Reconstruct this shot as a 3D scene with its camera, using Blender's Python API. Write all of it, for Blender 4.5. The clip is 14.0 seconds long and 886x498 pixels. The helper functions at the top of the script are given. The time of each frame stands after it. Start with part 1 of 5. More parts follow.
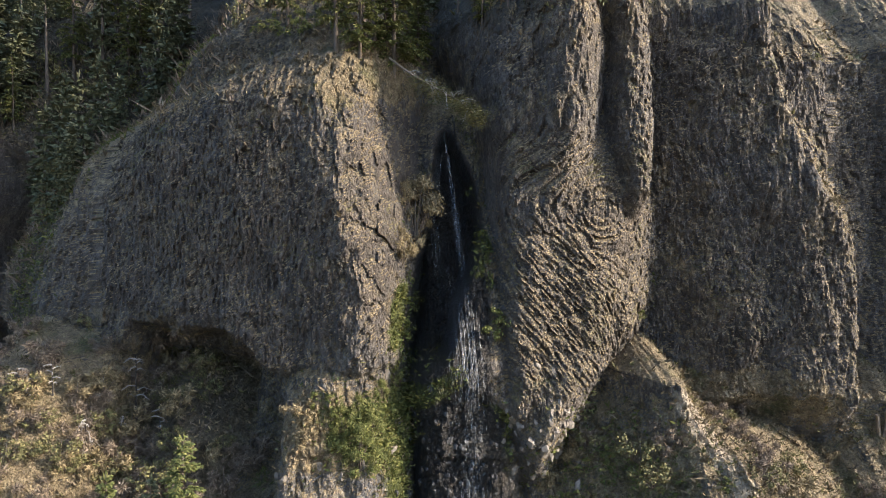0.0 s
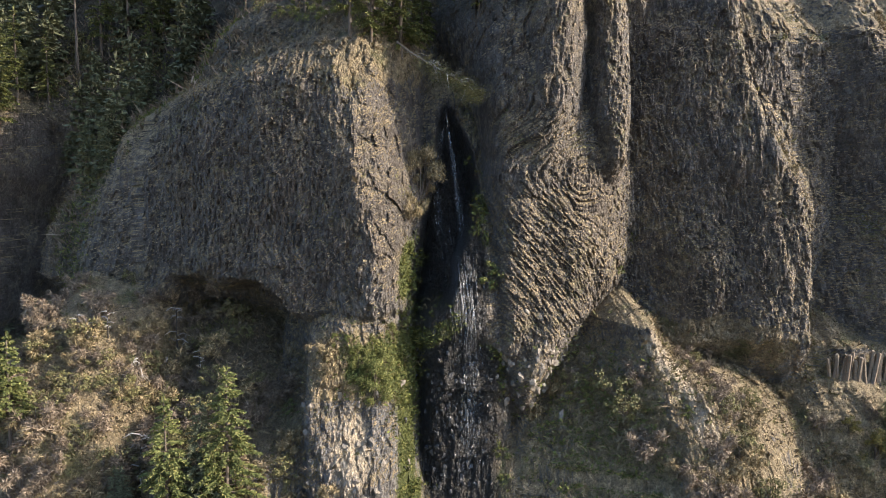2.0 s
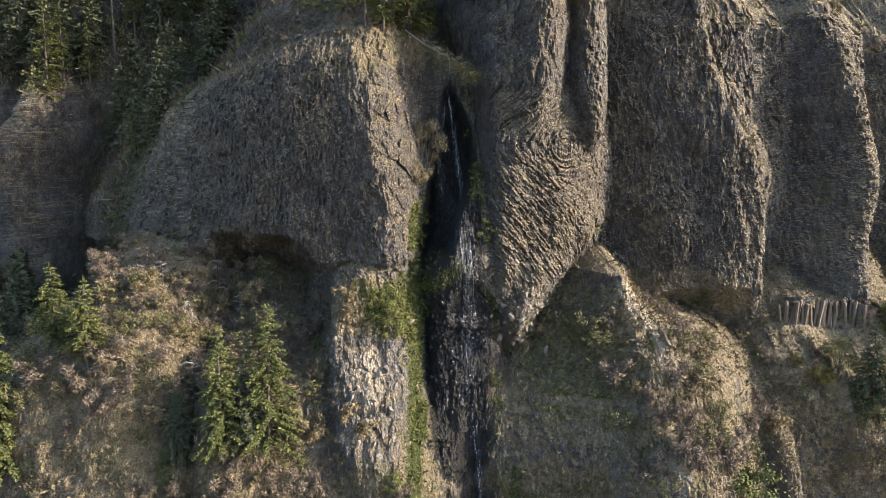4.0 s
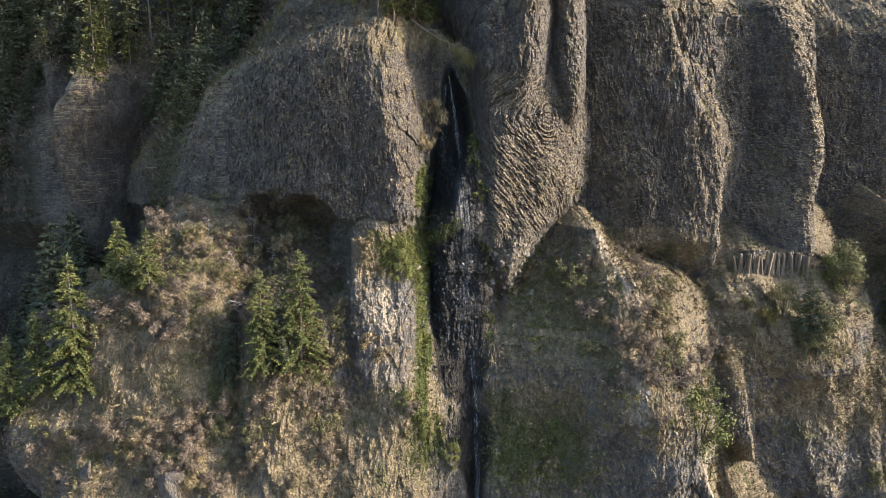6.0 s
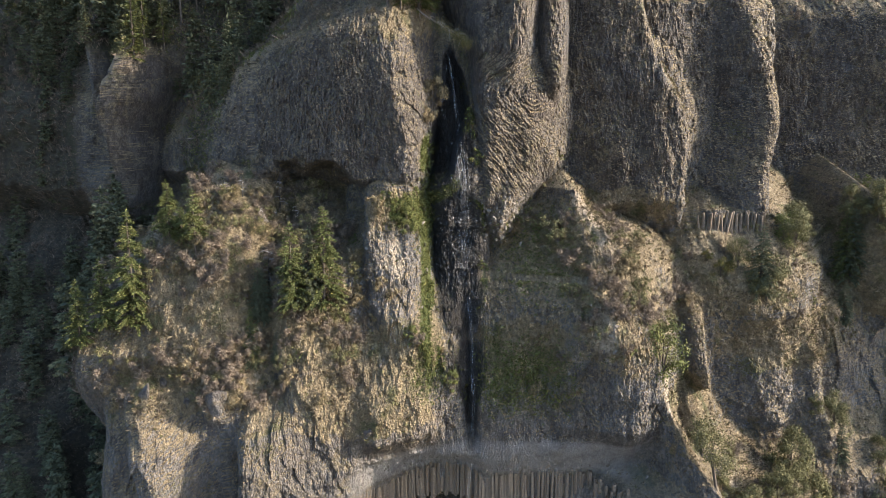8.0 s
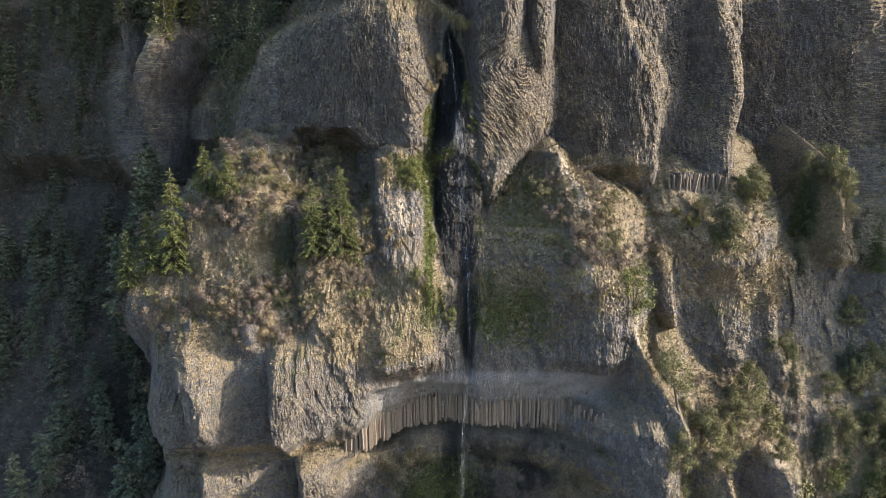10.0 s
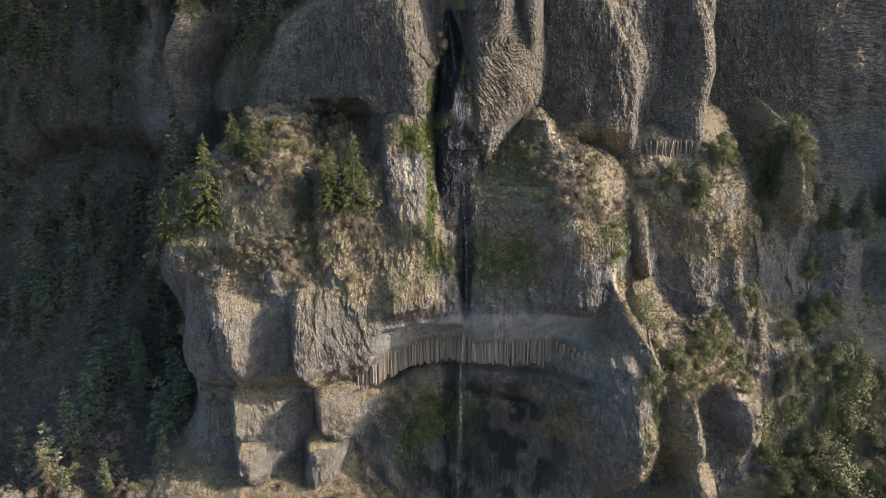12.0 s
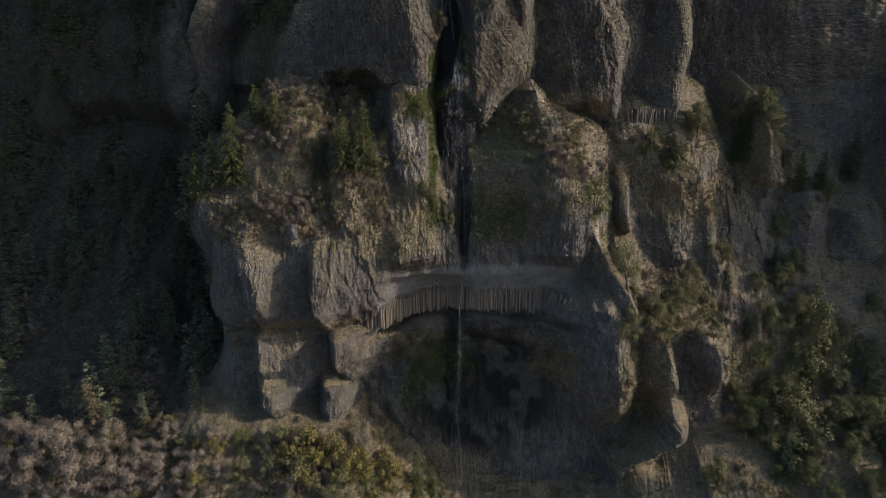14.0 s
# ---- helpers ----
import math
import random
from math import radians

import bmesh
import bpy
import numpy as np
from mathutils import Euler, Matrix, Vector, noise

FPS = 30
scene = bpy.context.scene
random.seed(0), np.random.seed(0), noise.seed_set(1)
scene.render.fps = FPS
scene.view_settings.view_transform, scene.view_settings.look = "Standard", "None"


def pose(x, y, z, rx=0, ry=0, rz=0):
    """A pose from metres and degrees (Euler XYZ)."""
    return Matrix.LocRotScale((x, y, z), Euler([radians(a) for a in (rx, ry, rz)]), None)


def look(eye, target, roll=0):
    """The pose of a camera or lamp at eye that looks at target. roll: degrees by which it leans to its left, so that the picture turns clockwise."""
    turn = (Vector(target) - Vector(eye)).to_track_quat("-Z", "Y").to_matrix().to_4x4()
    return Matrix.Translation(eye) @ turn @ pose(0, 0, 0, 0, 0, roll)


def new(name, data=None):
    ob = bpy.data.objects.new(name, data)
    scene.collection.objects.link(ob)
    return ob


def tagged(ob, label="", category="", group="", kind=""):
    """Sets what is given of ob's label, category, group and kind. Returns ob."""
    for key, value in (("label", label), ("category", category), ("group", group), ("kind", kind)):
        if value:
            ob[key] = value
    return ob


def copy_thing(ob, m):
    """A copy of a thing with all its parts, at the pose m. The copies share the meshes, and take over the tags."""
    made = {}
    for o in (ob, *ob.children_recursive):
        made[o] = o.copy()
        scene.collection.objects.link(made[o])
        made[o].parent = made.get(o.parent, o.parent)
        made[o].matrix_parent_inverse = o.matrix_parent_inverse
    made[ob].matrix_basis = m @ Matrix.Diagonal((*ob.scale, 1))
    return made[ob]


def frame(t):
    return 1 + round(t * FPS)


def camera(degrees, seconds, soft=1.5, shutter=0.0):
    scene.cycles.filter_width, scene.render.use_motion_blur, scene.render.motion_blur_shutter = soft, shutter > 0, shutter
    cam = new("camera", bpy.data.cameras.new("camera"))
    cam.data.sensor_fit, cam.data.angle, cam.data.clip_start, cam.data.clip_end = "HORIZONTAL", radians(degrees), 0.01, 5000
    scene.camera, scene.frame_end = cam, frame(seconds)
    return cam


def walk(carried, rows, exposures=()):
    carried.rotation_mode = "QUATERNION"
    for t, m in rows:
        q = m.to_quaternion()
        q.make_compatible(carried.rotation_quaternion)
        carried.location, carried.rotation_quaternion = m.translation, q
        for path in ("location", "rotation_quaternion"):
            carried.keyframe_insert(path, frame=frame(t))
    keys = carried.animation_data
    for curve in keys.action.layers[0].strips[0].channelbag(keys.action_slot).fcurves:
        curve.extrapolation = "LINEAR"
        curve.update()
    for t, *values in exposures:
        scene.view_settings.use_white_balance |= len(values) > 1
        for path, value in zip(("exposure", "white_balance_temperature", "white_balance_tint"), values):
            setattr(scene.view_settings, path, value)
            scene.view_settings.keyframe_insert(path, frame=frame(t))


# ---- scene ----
cam = camera(66.6, 14.0, 0.6)
METRES, EYE, TILT, LEAN, TURN = 100.0, 120.0, -2.0, 0.0, 0.0
ROWS = [
    (0.0, 0.0, 0.0, 0.0, 0.0, 0.0, -0.0),
    (0.5, -0.0005, -0.0181, -0.0018, 0.0, -0.64, 0.03),
    (1.0, -0.0009, -0.0381, -0.004, 0.0, -1.24, 0.06),
    (1.5, -0.0013, -0.06, -0.0067, 0.01, -1.81, 0.07),
    (2.0, -0.0016, -0.0837, -0.0095, 0.01, -2.4, 0.09),
    (2.5, -0.002, -0.1092, -0.0122, 0.02, -2.98, 0.11),
    (3.0, -0.0025, -0.137, -0.0154, 0.05, -3.49, 0.15),
    (5.5, -0.0038, -0.3052, -0.0372, 0.17, -5.72, 0.31),
    (6.0, -0.004, -0.3423, -0.0424, 0.18, -6.1, 0.36),
    (6.5, -0.0036, -0.38, -0.0465, 0.22, -6.55, 0.37),
    (7.0, -0.0035, -0.4185, -0.0522, 0.24, -6.91, 0.41),
    (7.5, -0.0035, -0.4578, -0.0561, 0.26, -7.35, 0.42),
    (8.0, -0.0027, -0.4972, -0.0606, 0.29, -7.79, 0.43),
    (10.5, 0.0011, -0.6992, -0.0895, 0.46, -9.82, 0.46),
    (11.0, 0.0017, -0.7399, -0.0952, 0.48, -10.21, 0.47),
    (11.5, 0.002, -0.7807, -0.1015, 0.5, -10.59, 0.48),
    (12.0, 0.0028, -0.822, -0.1081, 0.53, -10.94, 0.5),
    (12.5, 0.0038, -0.8634, -0.1151, 0.57, -11.28, 0.52),
    (13.0, 0.0046, -0.9052, -0.1229, 0.6, -11.59, 0.55),
    (13.5, 0.0058, -0.9474, -0.1312, 0.63, -11.9, 0.57),
    (14.0, 0.0072, -0.9896, -0.1399, 0.68, -12.19, 0.6),
]
# the film fades down towards its end
FADE = [(0.0, 0.48, 5480, 10), (8.0, 0.47, 5380, 10), (11.0, 0.5, 5290, 10), (11.5, 0.40, 5270, 10), (12.0, 0.26, 5250, 10), (12.5, 0.03, 5230, 10), (13.0, -0.27, 5230, 10), (13.5, -0.62, 5230, 10), (14.0, -0.97, 5230, 10)]
walk(cam, [(t, pose(0, 0, EYE, TILT, LEAN, TURN) @ pose(METRES * x, METRES * y, METRES * z, 90 + pitch, roll, yaw)) for t, x, y, z, yaw, pitch, roll in ROWS],
     FADE)

# ---- light: a low warm sun from the west, along the cliff, and a clear sky ----
SUN_FROM = Vector((0.90, -0.14, 0.41)).normalized()
world = bpy.data.worlds.new("sky")
scene.world = world
world.use_nodes = True
wn = world.node_tree.nodes
sky = wn.new("ShaderNodeTexSky")
sky.sky_type, sky.sun_disc = "NISHITA", False
sky.sun_elevation = math.asin(SUN_FROM.z)
sky.sun_rotation = math.atan2(SUN_FROM.x, SUN_FROM.y)
sky.altitude, sky.air_density, sky.dust_density = 200, 1.0, 3.0
world.node_tree.links.new(sky.outputs[0], wn["Background"].inputs[0])
wn["Background"].inputs[1].default_value = 0.345
sun = new("sun", bpy.data.lights.new("sun", "SUN"))
sun.data.energy, sun.data.angle, sun.data.color = 8.6, radians(0.6), (1.0, 0.78, 0.54)
sun.matrix_world = look(SUN_FROM * 300, (0, 0, 0))


# ---- materials ----
class Nodes:
    """Small helper to wire a material's nodes."""

    def __init__(self, name):
        self.mat = bpy.data.materials.new(name)
        self.mat.use_nodes = True
        self.tree = self.mat.node_tree
        self.bsdf = self.tree.nodes["Principled BSDF"]
        self.coord = self.tree.nodes.new("ShaderNodeTexCoord").outputs["Object"]

    def put(self, socket, value):
        if isinstance(value, bpy.types.NodeSocket):
            self.tree.links.new(value, socket)
        elif value is not None:
            socket.default_value = value

    def noise(self, scale, detail=5.0, rough=0.6, stretch=None, warp=0.0):
        n = self.tree.nodes.new("ShaderNodeTexNoise")
        n.inputs["Scale"].default_value, n.inputs["Detail"].default_value, n.inputs["Roughness"].default_value = scale, detail, rough
        n.inputs["Distortion"].default_value = warp
        self.put(n.inputs["Vector"], self.stretched(stretch))
        return n.outputs["Fac"]

    def stretched(self, stretch):
        if not stretch:
            return self.coord
        m = self.tree.nodes.new("ShaderNodeMapping")
        m.inputs["Scale"].default_value = stretch
        self.put(m.inputs["Vector"], self.coord)
        return m.outputs[0]

    def cells(self, scale, feature="F1", stretch=None, out="Distance"):
        n = self.tree.nodes.new("ShaderNodeTexVoronoi")
        n.feature = feature
        n.inputs["Scale"].default_value = scale
        self.put(n.inputs["Vector"], self.stretched(stretch))
        return n.outputs[out]

    def ramp(self, value, *stops):
        n = self.tree.nodes.new("ShaderNodeValToRGB")
        e = n.color_ramp.elements
        while len(e) < len(stops):
            e.new(0.5)
        for k, (pos, col) in zip(e, stops):
            k.position = pos
            k.color = (*col, 1) if isinstance(col, tuple) else (col, col, col, 1)
        self.put(n.inputs[0], value)
        return n.outputs[0]

    def mix(self, fac, a, b, mode="MIX"):
        n = self.tree.nodes.new("ShaderNodeMix")
        n.data_type, n.blend_type = "RGBA", mode
        for i, v in ((0, fac), (6, a), (7, b)):
            self.put(n.inputs[i], (*v, 1) if isinstance(v, tuple) else v)
        return n.outputs[2]

    def math(self, op, a, b=None, c=None):
        n = self.tree.nodes.new("ShaderNodeMath")
        n.operation = op
        for i, v in enumerate((a, b, c)):
            self.put(n.inputs[i], v)
        return n.outputs[0]

    def attribute(self, name):
        n = self.tree.nodes.new("ShaderNodeAttribute")
        n.attribute_name = name
        return n.outputs["Fac"]

    def upness(self):
        g = self.tree.nodes.new("ShaderNodeNewGeometry")
        s = self.tree.nodes.new("ShaderNodeSeparateXYZ")
        self.put(s.inputs[0], g.outputs["Normal"])
        return s.outputs[2]

    def island(self):
        return self.tree.nodes.new("ShaderNodeNewGeometry").outputs["Random Per Island"]

    def any_object(self):
        return self.tree.nodes.new("ShaderNodeObjectInfo").outputs["Random"]

    def done(self, color, rough=0.9, bump=None, strength=0.5, dist=0.1, spec=0.3, **more):
        self.put(self.bsdf.inputs["Base Color"], (*color, 1) if isinstance(color, tuple) else color)
        self.put(self.bsdf.inputs["Roughness"], rough)
        self.bsdf.inputs["Specular IOR Level"].default_value = spec
        if bump is not None:
            b = self.tree.nodes.new("ShaderNodeBump")
            b.inputs["Strength"].default_value, b.inputs["Distance"].default_value = strength, dist
            self.put(b.inputs["Height"], bump)
            self.put(self.bsdf.inputs["Normal"], b.outputs[0])
        for k, v in more.items():
            self.put(self.bsdf.inputs[k.replace("_", " ")], v)
        return self.mat


def cliff_material():
    n = Nodes("basalt_cliff")
    big, mid, fine = n.noise(.06, 6, .6), n.noise(.5, 8, .65), n.noise(5.0, 8, .75)
    rock = n.ramp(mid, (.25, (.092, .080, .067)), (.5, (.158, .136, .110)), (.75, (.265, .225, .172)))
    rock = n.mix(n.ramp(big, (.4, 0.0), (.62, 1.0)), rock, n.ramp(fine, (.3, (.115, .110, .104)), (.7, (.215, .203, .187))))
    streak = n.noise(.9, 6, .6, (1, 1, .12))
    rock = n.mix(n.math("MULTIPLY", n.ramp(streak, (.45, 0.0), (.7, 1.0)), .45), rock, (.085, .08, .078))
    # the upper tier's rock is multiplied darker, in patches
    upper = n.math("MULTIPLY", n.attribute("upper_tone"), n.ramp(n.noise(.16, 5, .6), (.3, .7), (.6, 1.0)))
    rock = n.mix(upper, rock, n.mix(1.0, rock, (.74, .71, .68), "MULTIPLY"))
    lichen = n.math("MULTIPLY", n.ramp(n.noise(.8, 8, .7), (.48, 0.0), (.64, 1.0)), n.ramp(n.noise(.11, 4), (.42, 0.0), (.6, 1.0)))
    rock = n.mix(n.math("MULTIPLY", lichen, .62), rock, (.31, .24, .125))
    # single stones differ in tone, and grit runs over all of them
    stone = n.tree.nodes.new("ShaderNodeSeparateColor")
    n.put(stone.inputs[0], n.cells(3.2, "F1", (1.25, 1.25, .8), "Color"))
    rock = n.mix(1.0, rock, n.ramp(stone.outputs[0], (.0, .74), (.55, .98), (1.0, 1.28)), "MULTIPLY")
    slab = n.tree.nodes.new("ShaderNodeSeparateColor")
    n.put(slab.inputs[0], n.cells(.9, "F1", (1.3, 1.3, .5), "Color"))
    rock = n.mix(1.0, rock, n.ramp(slab.outputs[0], (.0, .80), (1.0, 1.20)), "MULTIPLY")
    rock = n.mix(1.0, rock, n.ramp(n.noise(8.0, 8, .8), (.36, .62), (.64, 1.36)), "MULTIPLY")
    grass = n.ramp(n.noise(1.6, 8, .75), (.3, (.108, .085, .050)), (.5, (.255, .20, .115)), (.72, (.46, .365, .205)))
    green = n.ramp(n.noise(2.4, 6, .7), (.3, (.035, .045, .012)), (.7, (.12, .13, .035)))
    grass = n.mix(n.ramp(n.noise(.22, 5), (.54, 0.0), (.68, .75)), grass, green)
    grass = n.mix(1.0, grass, n.ramp(n.noise(7.0, 8, .8), (.36, .40), (.64, 1.5)), "MULTIPLY")
    lay = n.math("ADD", n.upness(), n.math("MULTIPLY_ADD", n.noise(.9, 8, .75), 1.1, -.55))
    slope = n.math("MULTIPLY", n.ramp(lay, (.34, 0.0), (.52, 1.0)), n.attribute("turf"))
    brush = n.ramp(n.math("ADD", n.attribute("brush"), n.math("MULTIPLY_ADD", n.noise(.40, 8, .75), 2.2, -1.25)), (.38, 0.0), (.52, 1.0))
    col = n.mix(n.math("MAXIMUM", slope, brush), rock, grass)
    pale = n.math("MULTIPLY", n.attribute("pale"), n.ramp(n.noise(.5, 6, .7), (.3, .25), (.6, .8)))
    col = n.mix(pale, col, n.ramp(n.noise(3, 8, .75), (.3, (.24, .235, .225)), (.7, (.42, .40, .37))))
    moss = n.ramp(n.math("ADD", n.attribute("moss"), n.math("MULTIPLY_ADD", n.noise(1.1, 7, .7), 1.2, -.6)), (.38, 0.0), (.6, 1.0))
    col = n.mix(moss, col, n.ramp(n.noise(5.0, 6, .75), (.3, (.02, .028, .006)), (.7, (.13, .14, .03))))
    # forest litter, kept dark so that the colour also carries the gully's shade
    litter_shade = n.ramp(n.noise(.9, 8, .75), (.3, (.030, .026, .018)), (.5, (.060, .052, .034)), (.72, (.105, .092, .058)))
    col = n.mix(n.math("MULTIPLY", n.attribute("litter_shade"), n.ramp(n.noise(.35, 6, .7), (.25, .55), (.5, 1.0))), col, litter_shade)
    # sand and the sunlit crest share one bright painted tone
    sand_light = n.ramp(n.math("ADD", n.attribute("sand_light"), n.math("MULTIPLY_ADD", n.noise(.9, 8, .75), 1.0, -.5)), (.40, 0.0), (.62, 1.0))
    col = n.mix(sand_light, col, n.ramp(n.noise(4.0, 8, .8), (.3, (.30, .245, .165)), (.7, (.56, .47, .34))))
    # wet rock, and the amphitheatre's shade put into the same near-black
    wet_shade = n.ramp(n.math("ADD", n.attribute("wet_shade"), n.math("MULTIPLY_ADD", n.noise(.9, 8, .7), .8, -.40)), (.10, 0.0), (.95, 1.0))
    col = n.mix(n.math("MULTIPLY", wet_shade, .92), col, (.016, .0155, .015))
    rough = n.ramp(wet_shade, (.0, .92), (1.0, .45))
    blocks = n.cells(3.2, "F1", (1.25, 1.25, .8))
    grit = n.cells(6.5, "F1", (1.1, 1.1, .8))
    relief = n.math("ADD", n.math("MULTIPLY", blocks, -1.2), n.math("ADD", n.math("MULTIPLY", grit, -.6), n.math("MULTIPLY", n.noise(9.0, 8, .8), 1.4)))
    return n.done(col, rough, relief, 1.0, .38, .35)


CLIFF = cliff_material()


def crest(points, z):
    """Crest line of a rib at height z: x, depth and the two half widths."""
    q = np.array(points)[::-1]
    zz = np.clip(z, q[0, 2], q[-1, 2])
    t = q[:, 2]
    res = []
    for i in (0, 1, 3, 4):
        v = q[:, i]
        s = np.gradient(v, t) if len(t) > 1 else np.zeros_like(v)
        k = np.clip(np.searchsorted(t, zz) - 1, 0, len(t) - 2)
        dt = t[k + 1] - t[k]
        u = (zz - t[k]) / dt
        u2, u3 = u * u, u * u * u
        res.append((2*u3-3*u2+1)*v[k] + (u3-2*u2+u)*dt*s[k] + (3*u2-2*u3)*v[k+1] + (u3-u2)*dt*s[k+1])
    return res


def rib_depth(x, z, points, h, pl, pr, top, bot, slant):
    """Depth of one buttress: a crest that falls back to its left, right, top and foot."""
    row = z[:, 0]
    xc, yc, wl, wr = (v[:, None] for v in crest(points, row))
    d = x - xc
    y = yc + slant * np.maximum(-d, 0) + h * np.where(d < 0, (np.abs(d) / np.maximum(wl, .3)) ** pl, (np.abs(d) / np.maximum(wr, .3)) ** pr)
    over, under = np.maximum(z - points[0][2], 0), np.maximum(points[-1][2] - z, 0)
    return y + top * over + .05 * over ** 2 + bot * under + .02 * under ** 2


def smin(a, b, k):
    m = np.clip(.5 + .5 * (b - a) / k, 0, 1)
    return b * (1 - m) + a * m - k * m * (1 - m)


def step(a, b, v):
    t = np.clip((v - a) / (b - a + 0.0), 0, 1)
    return t * t * (3 - 2 * t)


def edge_band_x(x, a, b):
    return step(a - 6, a + 6, x) * step(b + 6, b - 6, x)


def base_depth(x, z):
    """The plain wall behind the buttresses: two tiers, wooded slopes behind the dome and in the shaded gully."""
    up = 67 + np.where(x < 4, np.minimum(.0064 * (x - 4) ** 2, 60), .11 * (x - 4) + .0024 * (x - 4) ** 2) + np.maximum(z - 138, 0) * 1.0
    low = 50.8 + np.where(x < 4, np.minimum(.0060 * (x - 4) ** 2, 60), .0015 * (x - 4) ** 2)
    low = low - 3.5 * step(60, 69, z) * step(84, 74, z) * step(34, 26, np.abs(x - 5)) + .0045 * np.maximum(x - 22, 0) * np.maximum(z - 45, 0)
    low = low + 4.5 * step(33, 42, x) * step(57, 66, z)
    up = up + 14 * step(60, 68, x) - .75 * np.clip(x - 68, 0, 44)
    wall = low + (up - low) * step(86 - 6 * edge_band_x(x, 13, 36), 106 - 9 * edge_band_x(x, 13, 36), z + .04 * np.abs(x))
    behind = 82 + .66 * (z - 121) + .12 * np.abs(x + 55) + 14 * step(133, 119, z)
    wall = wall + (behind - wall) * step(-24, -36, x) * step(108, 118, z)
    hill = 58 + .86 * (z - 30) + 4 * np.sin(x * .09) + .10 * np.abs(x + 95)
    return wall + (hill - wall) * step(-58, -80, x)


def talus(x, z):
    """The wooded slopes at the foot of the cliff, falling towards the valley."""
    edge = 33.5 - 15 * step(-38, -2, x) - 3 * step(-50, -110, x) - 9 * edge_band_x(x, -6, 40) + 4 * step(40, 75, x) + 1.2 * np.sin(x * .21)
    foot = 38 + .05 * np.maximum(-50 - x, 0) + 9 * step(-26, 0, x) + 2 * step(30, 60, x)
    return foot + np.where(z < edge, -1.25 * (edge - z), 2.6 * (z - edge))


# ---- the cliff: one continuous rock face built from its buttresses ----
def hash01(i, j, seed):
    h = (i.astype(np.int64) * 374761393 + j.astype(np.int64) * 668265263 + seed * 2147483647) & 0xFFFFFFFF
    h = ((h ^ (h >> 13)) * 1274126177) & 0xFFFFFFFF
    return ((h ^ (h >> 16)) & 0xFFFFFF) / float(0xFFFFFF)


def smooth_noise(x, z, seed):
    i, j = np.floor(x), np.floor(z)
    u, v = x - i, z - j
    u, v = u * u * (3 - 2 * u), v * v * (3 - 2 * v)
    a, b = hash01(i, j, seed), hash01(i + 1, j, seed)
    c, d = hash01(i, j + 1, seed), hash01(i + 1, j + 1, seed)
    return (a * (1 - u) + b * u) * (1 - v) + (c * (1 - u) + d * u) * v - .5


def fbm(x, z, seed, octaves=4, gain=.5):
    out, amp = 0, 1.0
    for k in range(octaves):
        out = out + amp * smooth_noise(x * 2 ** k, z * 2 ** k, seed + k)
        amp *= gain
    return out


def cobbles(x, z, seed):
    """Distance to the nearest of scattered stone centres, and that stone's own height and tilted face."""
    i, j = np.floor(x), np.floor(z)
    best, own, face = np.full(x.shape, 9.0), np.zeros(x.shape), np.zeros(x.shape)
    for di in (-1, 0, 1):
        for dj in (-1, 0, 1):
            a, b = i + di, j + dj
            u, v = x - a - hash01(a, b, seed), z - b - hash01(a, b, seed + 1)
            d = np.hypot(u, v)
            own = np.where(d < best, hash01(a, b, seed + 2), own)
            face = np.where(d < best, (hash01(a, b, seed + 3) - .5) * u + (hash01(a, b, seed + 4) - .35) * v, face)
            best = np.minimum(best, d)
    return best, own, face


RIBS = []


def rib(name, points, h, pl, pr, top, bot, slant=0.0):
    """points: crest from top to foot as x, depth, height, half width to the left and right; h: fall at the half width; slant: further fall a metre to the left."""
    RIBS.append((points, h, pl, pr, top, bot, slant))


rib("great dome", [(-8.3, 57.6, 135.0, 16, 7), (-9.8, 54.2, 131.1, 21, 8), (-9.2, 53.2, 126.3, 29.5, 7.6), (-8.0, 52.6, 120.0, 36, 7.4), (-7.0, 52.2, 113.6, 41, 6.4), (-6.8, 51.9, 109.0, 42, 6)], 11, 3.2, 1.7, 1.0, 1.6, 0.31)
rib("dome shoulder", [(-16.3, 67.0, 140.8, 7, 9), (-16.0, 63.5, 136.8, 10, 10), (-15.9, 60.8, 132.6, 12, 11)], 8, 2.2, 2, 1.6, 2)
rib("slot right lobe", [(8.4, 58.0, 139.2, 6, 7), (6.2, 56.0, 131.8, 3, 9), (6.0, 54.9, 123.2, 2.2, 10), (6.4, 54.7, 116.8, 2.6, 10), (6.4, 54.2, 109.9, 2.6, 8.6), (6.6, 54.0, 104.5, 2.6, 5.2)], 5, 2, 2.3, 1.0, 0.8)
rib("slot lobe toe", [(9.2, 54.6, 112.6, 4, 4.6), (8.9, 54.0, 107.2, 3.5, 3.6), (8.0, 53.8, 102.7, 3, 2.6)], 4, 2, 1.6, 1.2, 0.8)
rib("rib b", [(10.6, 55.8, 139.0, 4, 3.4), (10.9, 54.7, 133.5, 4.2, 3.2), (10.3, 54.5, 129.5, 4.2, 3.4), (9.4, 54.6, 125.9, 4, 3.6), (8.3, 54.9, 121.8, 3, 4.2), (7.4, 55.1, 117.7, 3, 4.5)], 3.5, 2, 2.2, 0.9, 0.5)
rib("rib c", [(15.7, 57.4, 139.0, 2.6, 2.8), (16.4, 57.2, 133.3, 2.6, 2.8), (16.5, 57.0, 127.1, 2.6, 2.6), (16.6, 57.4, 123.1, 2.2, 2.4)], 4.5, 2, 2.2, 0.3, 1.2)
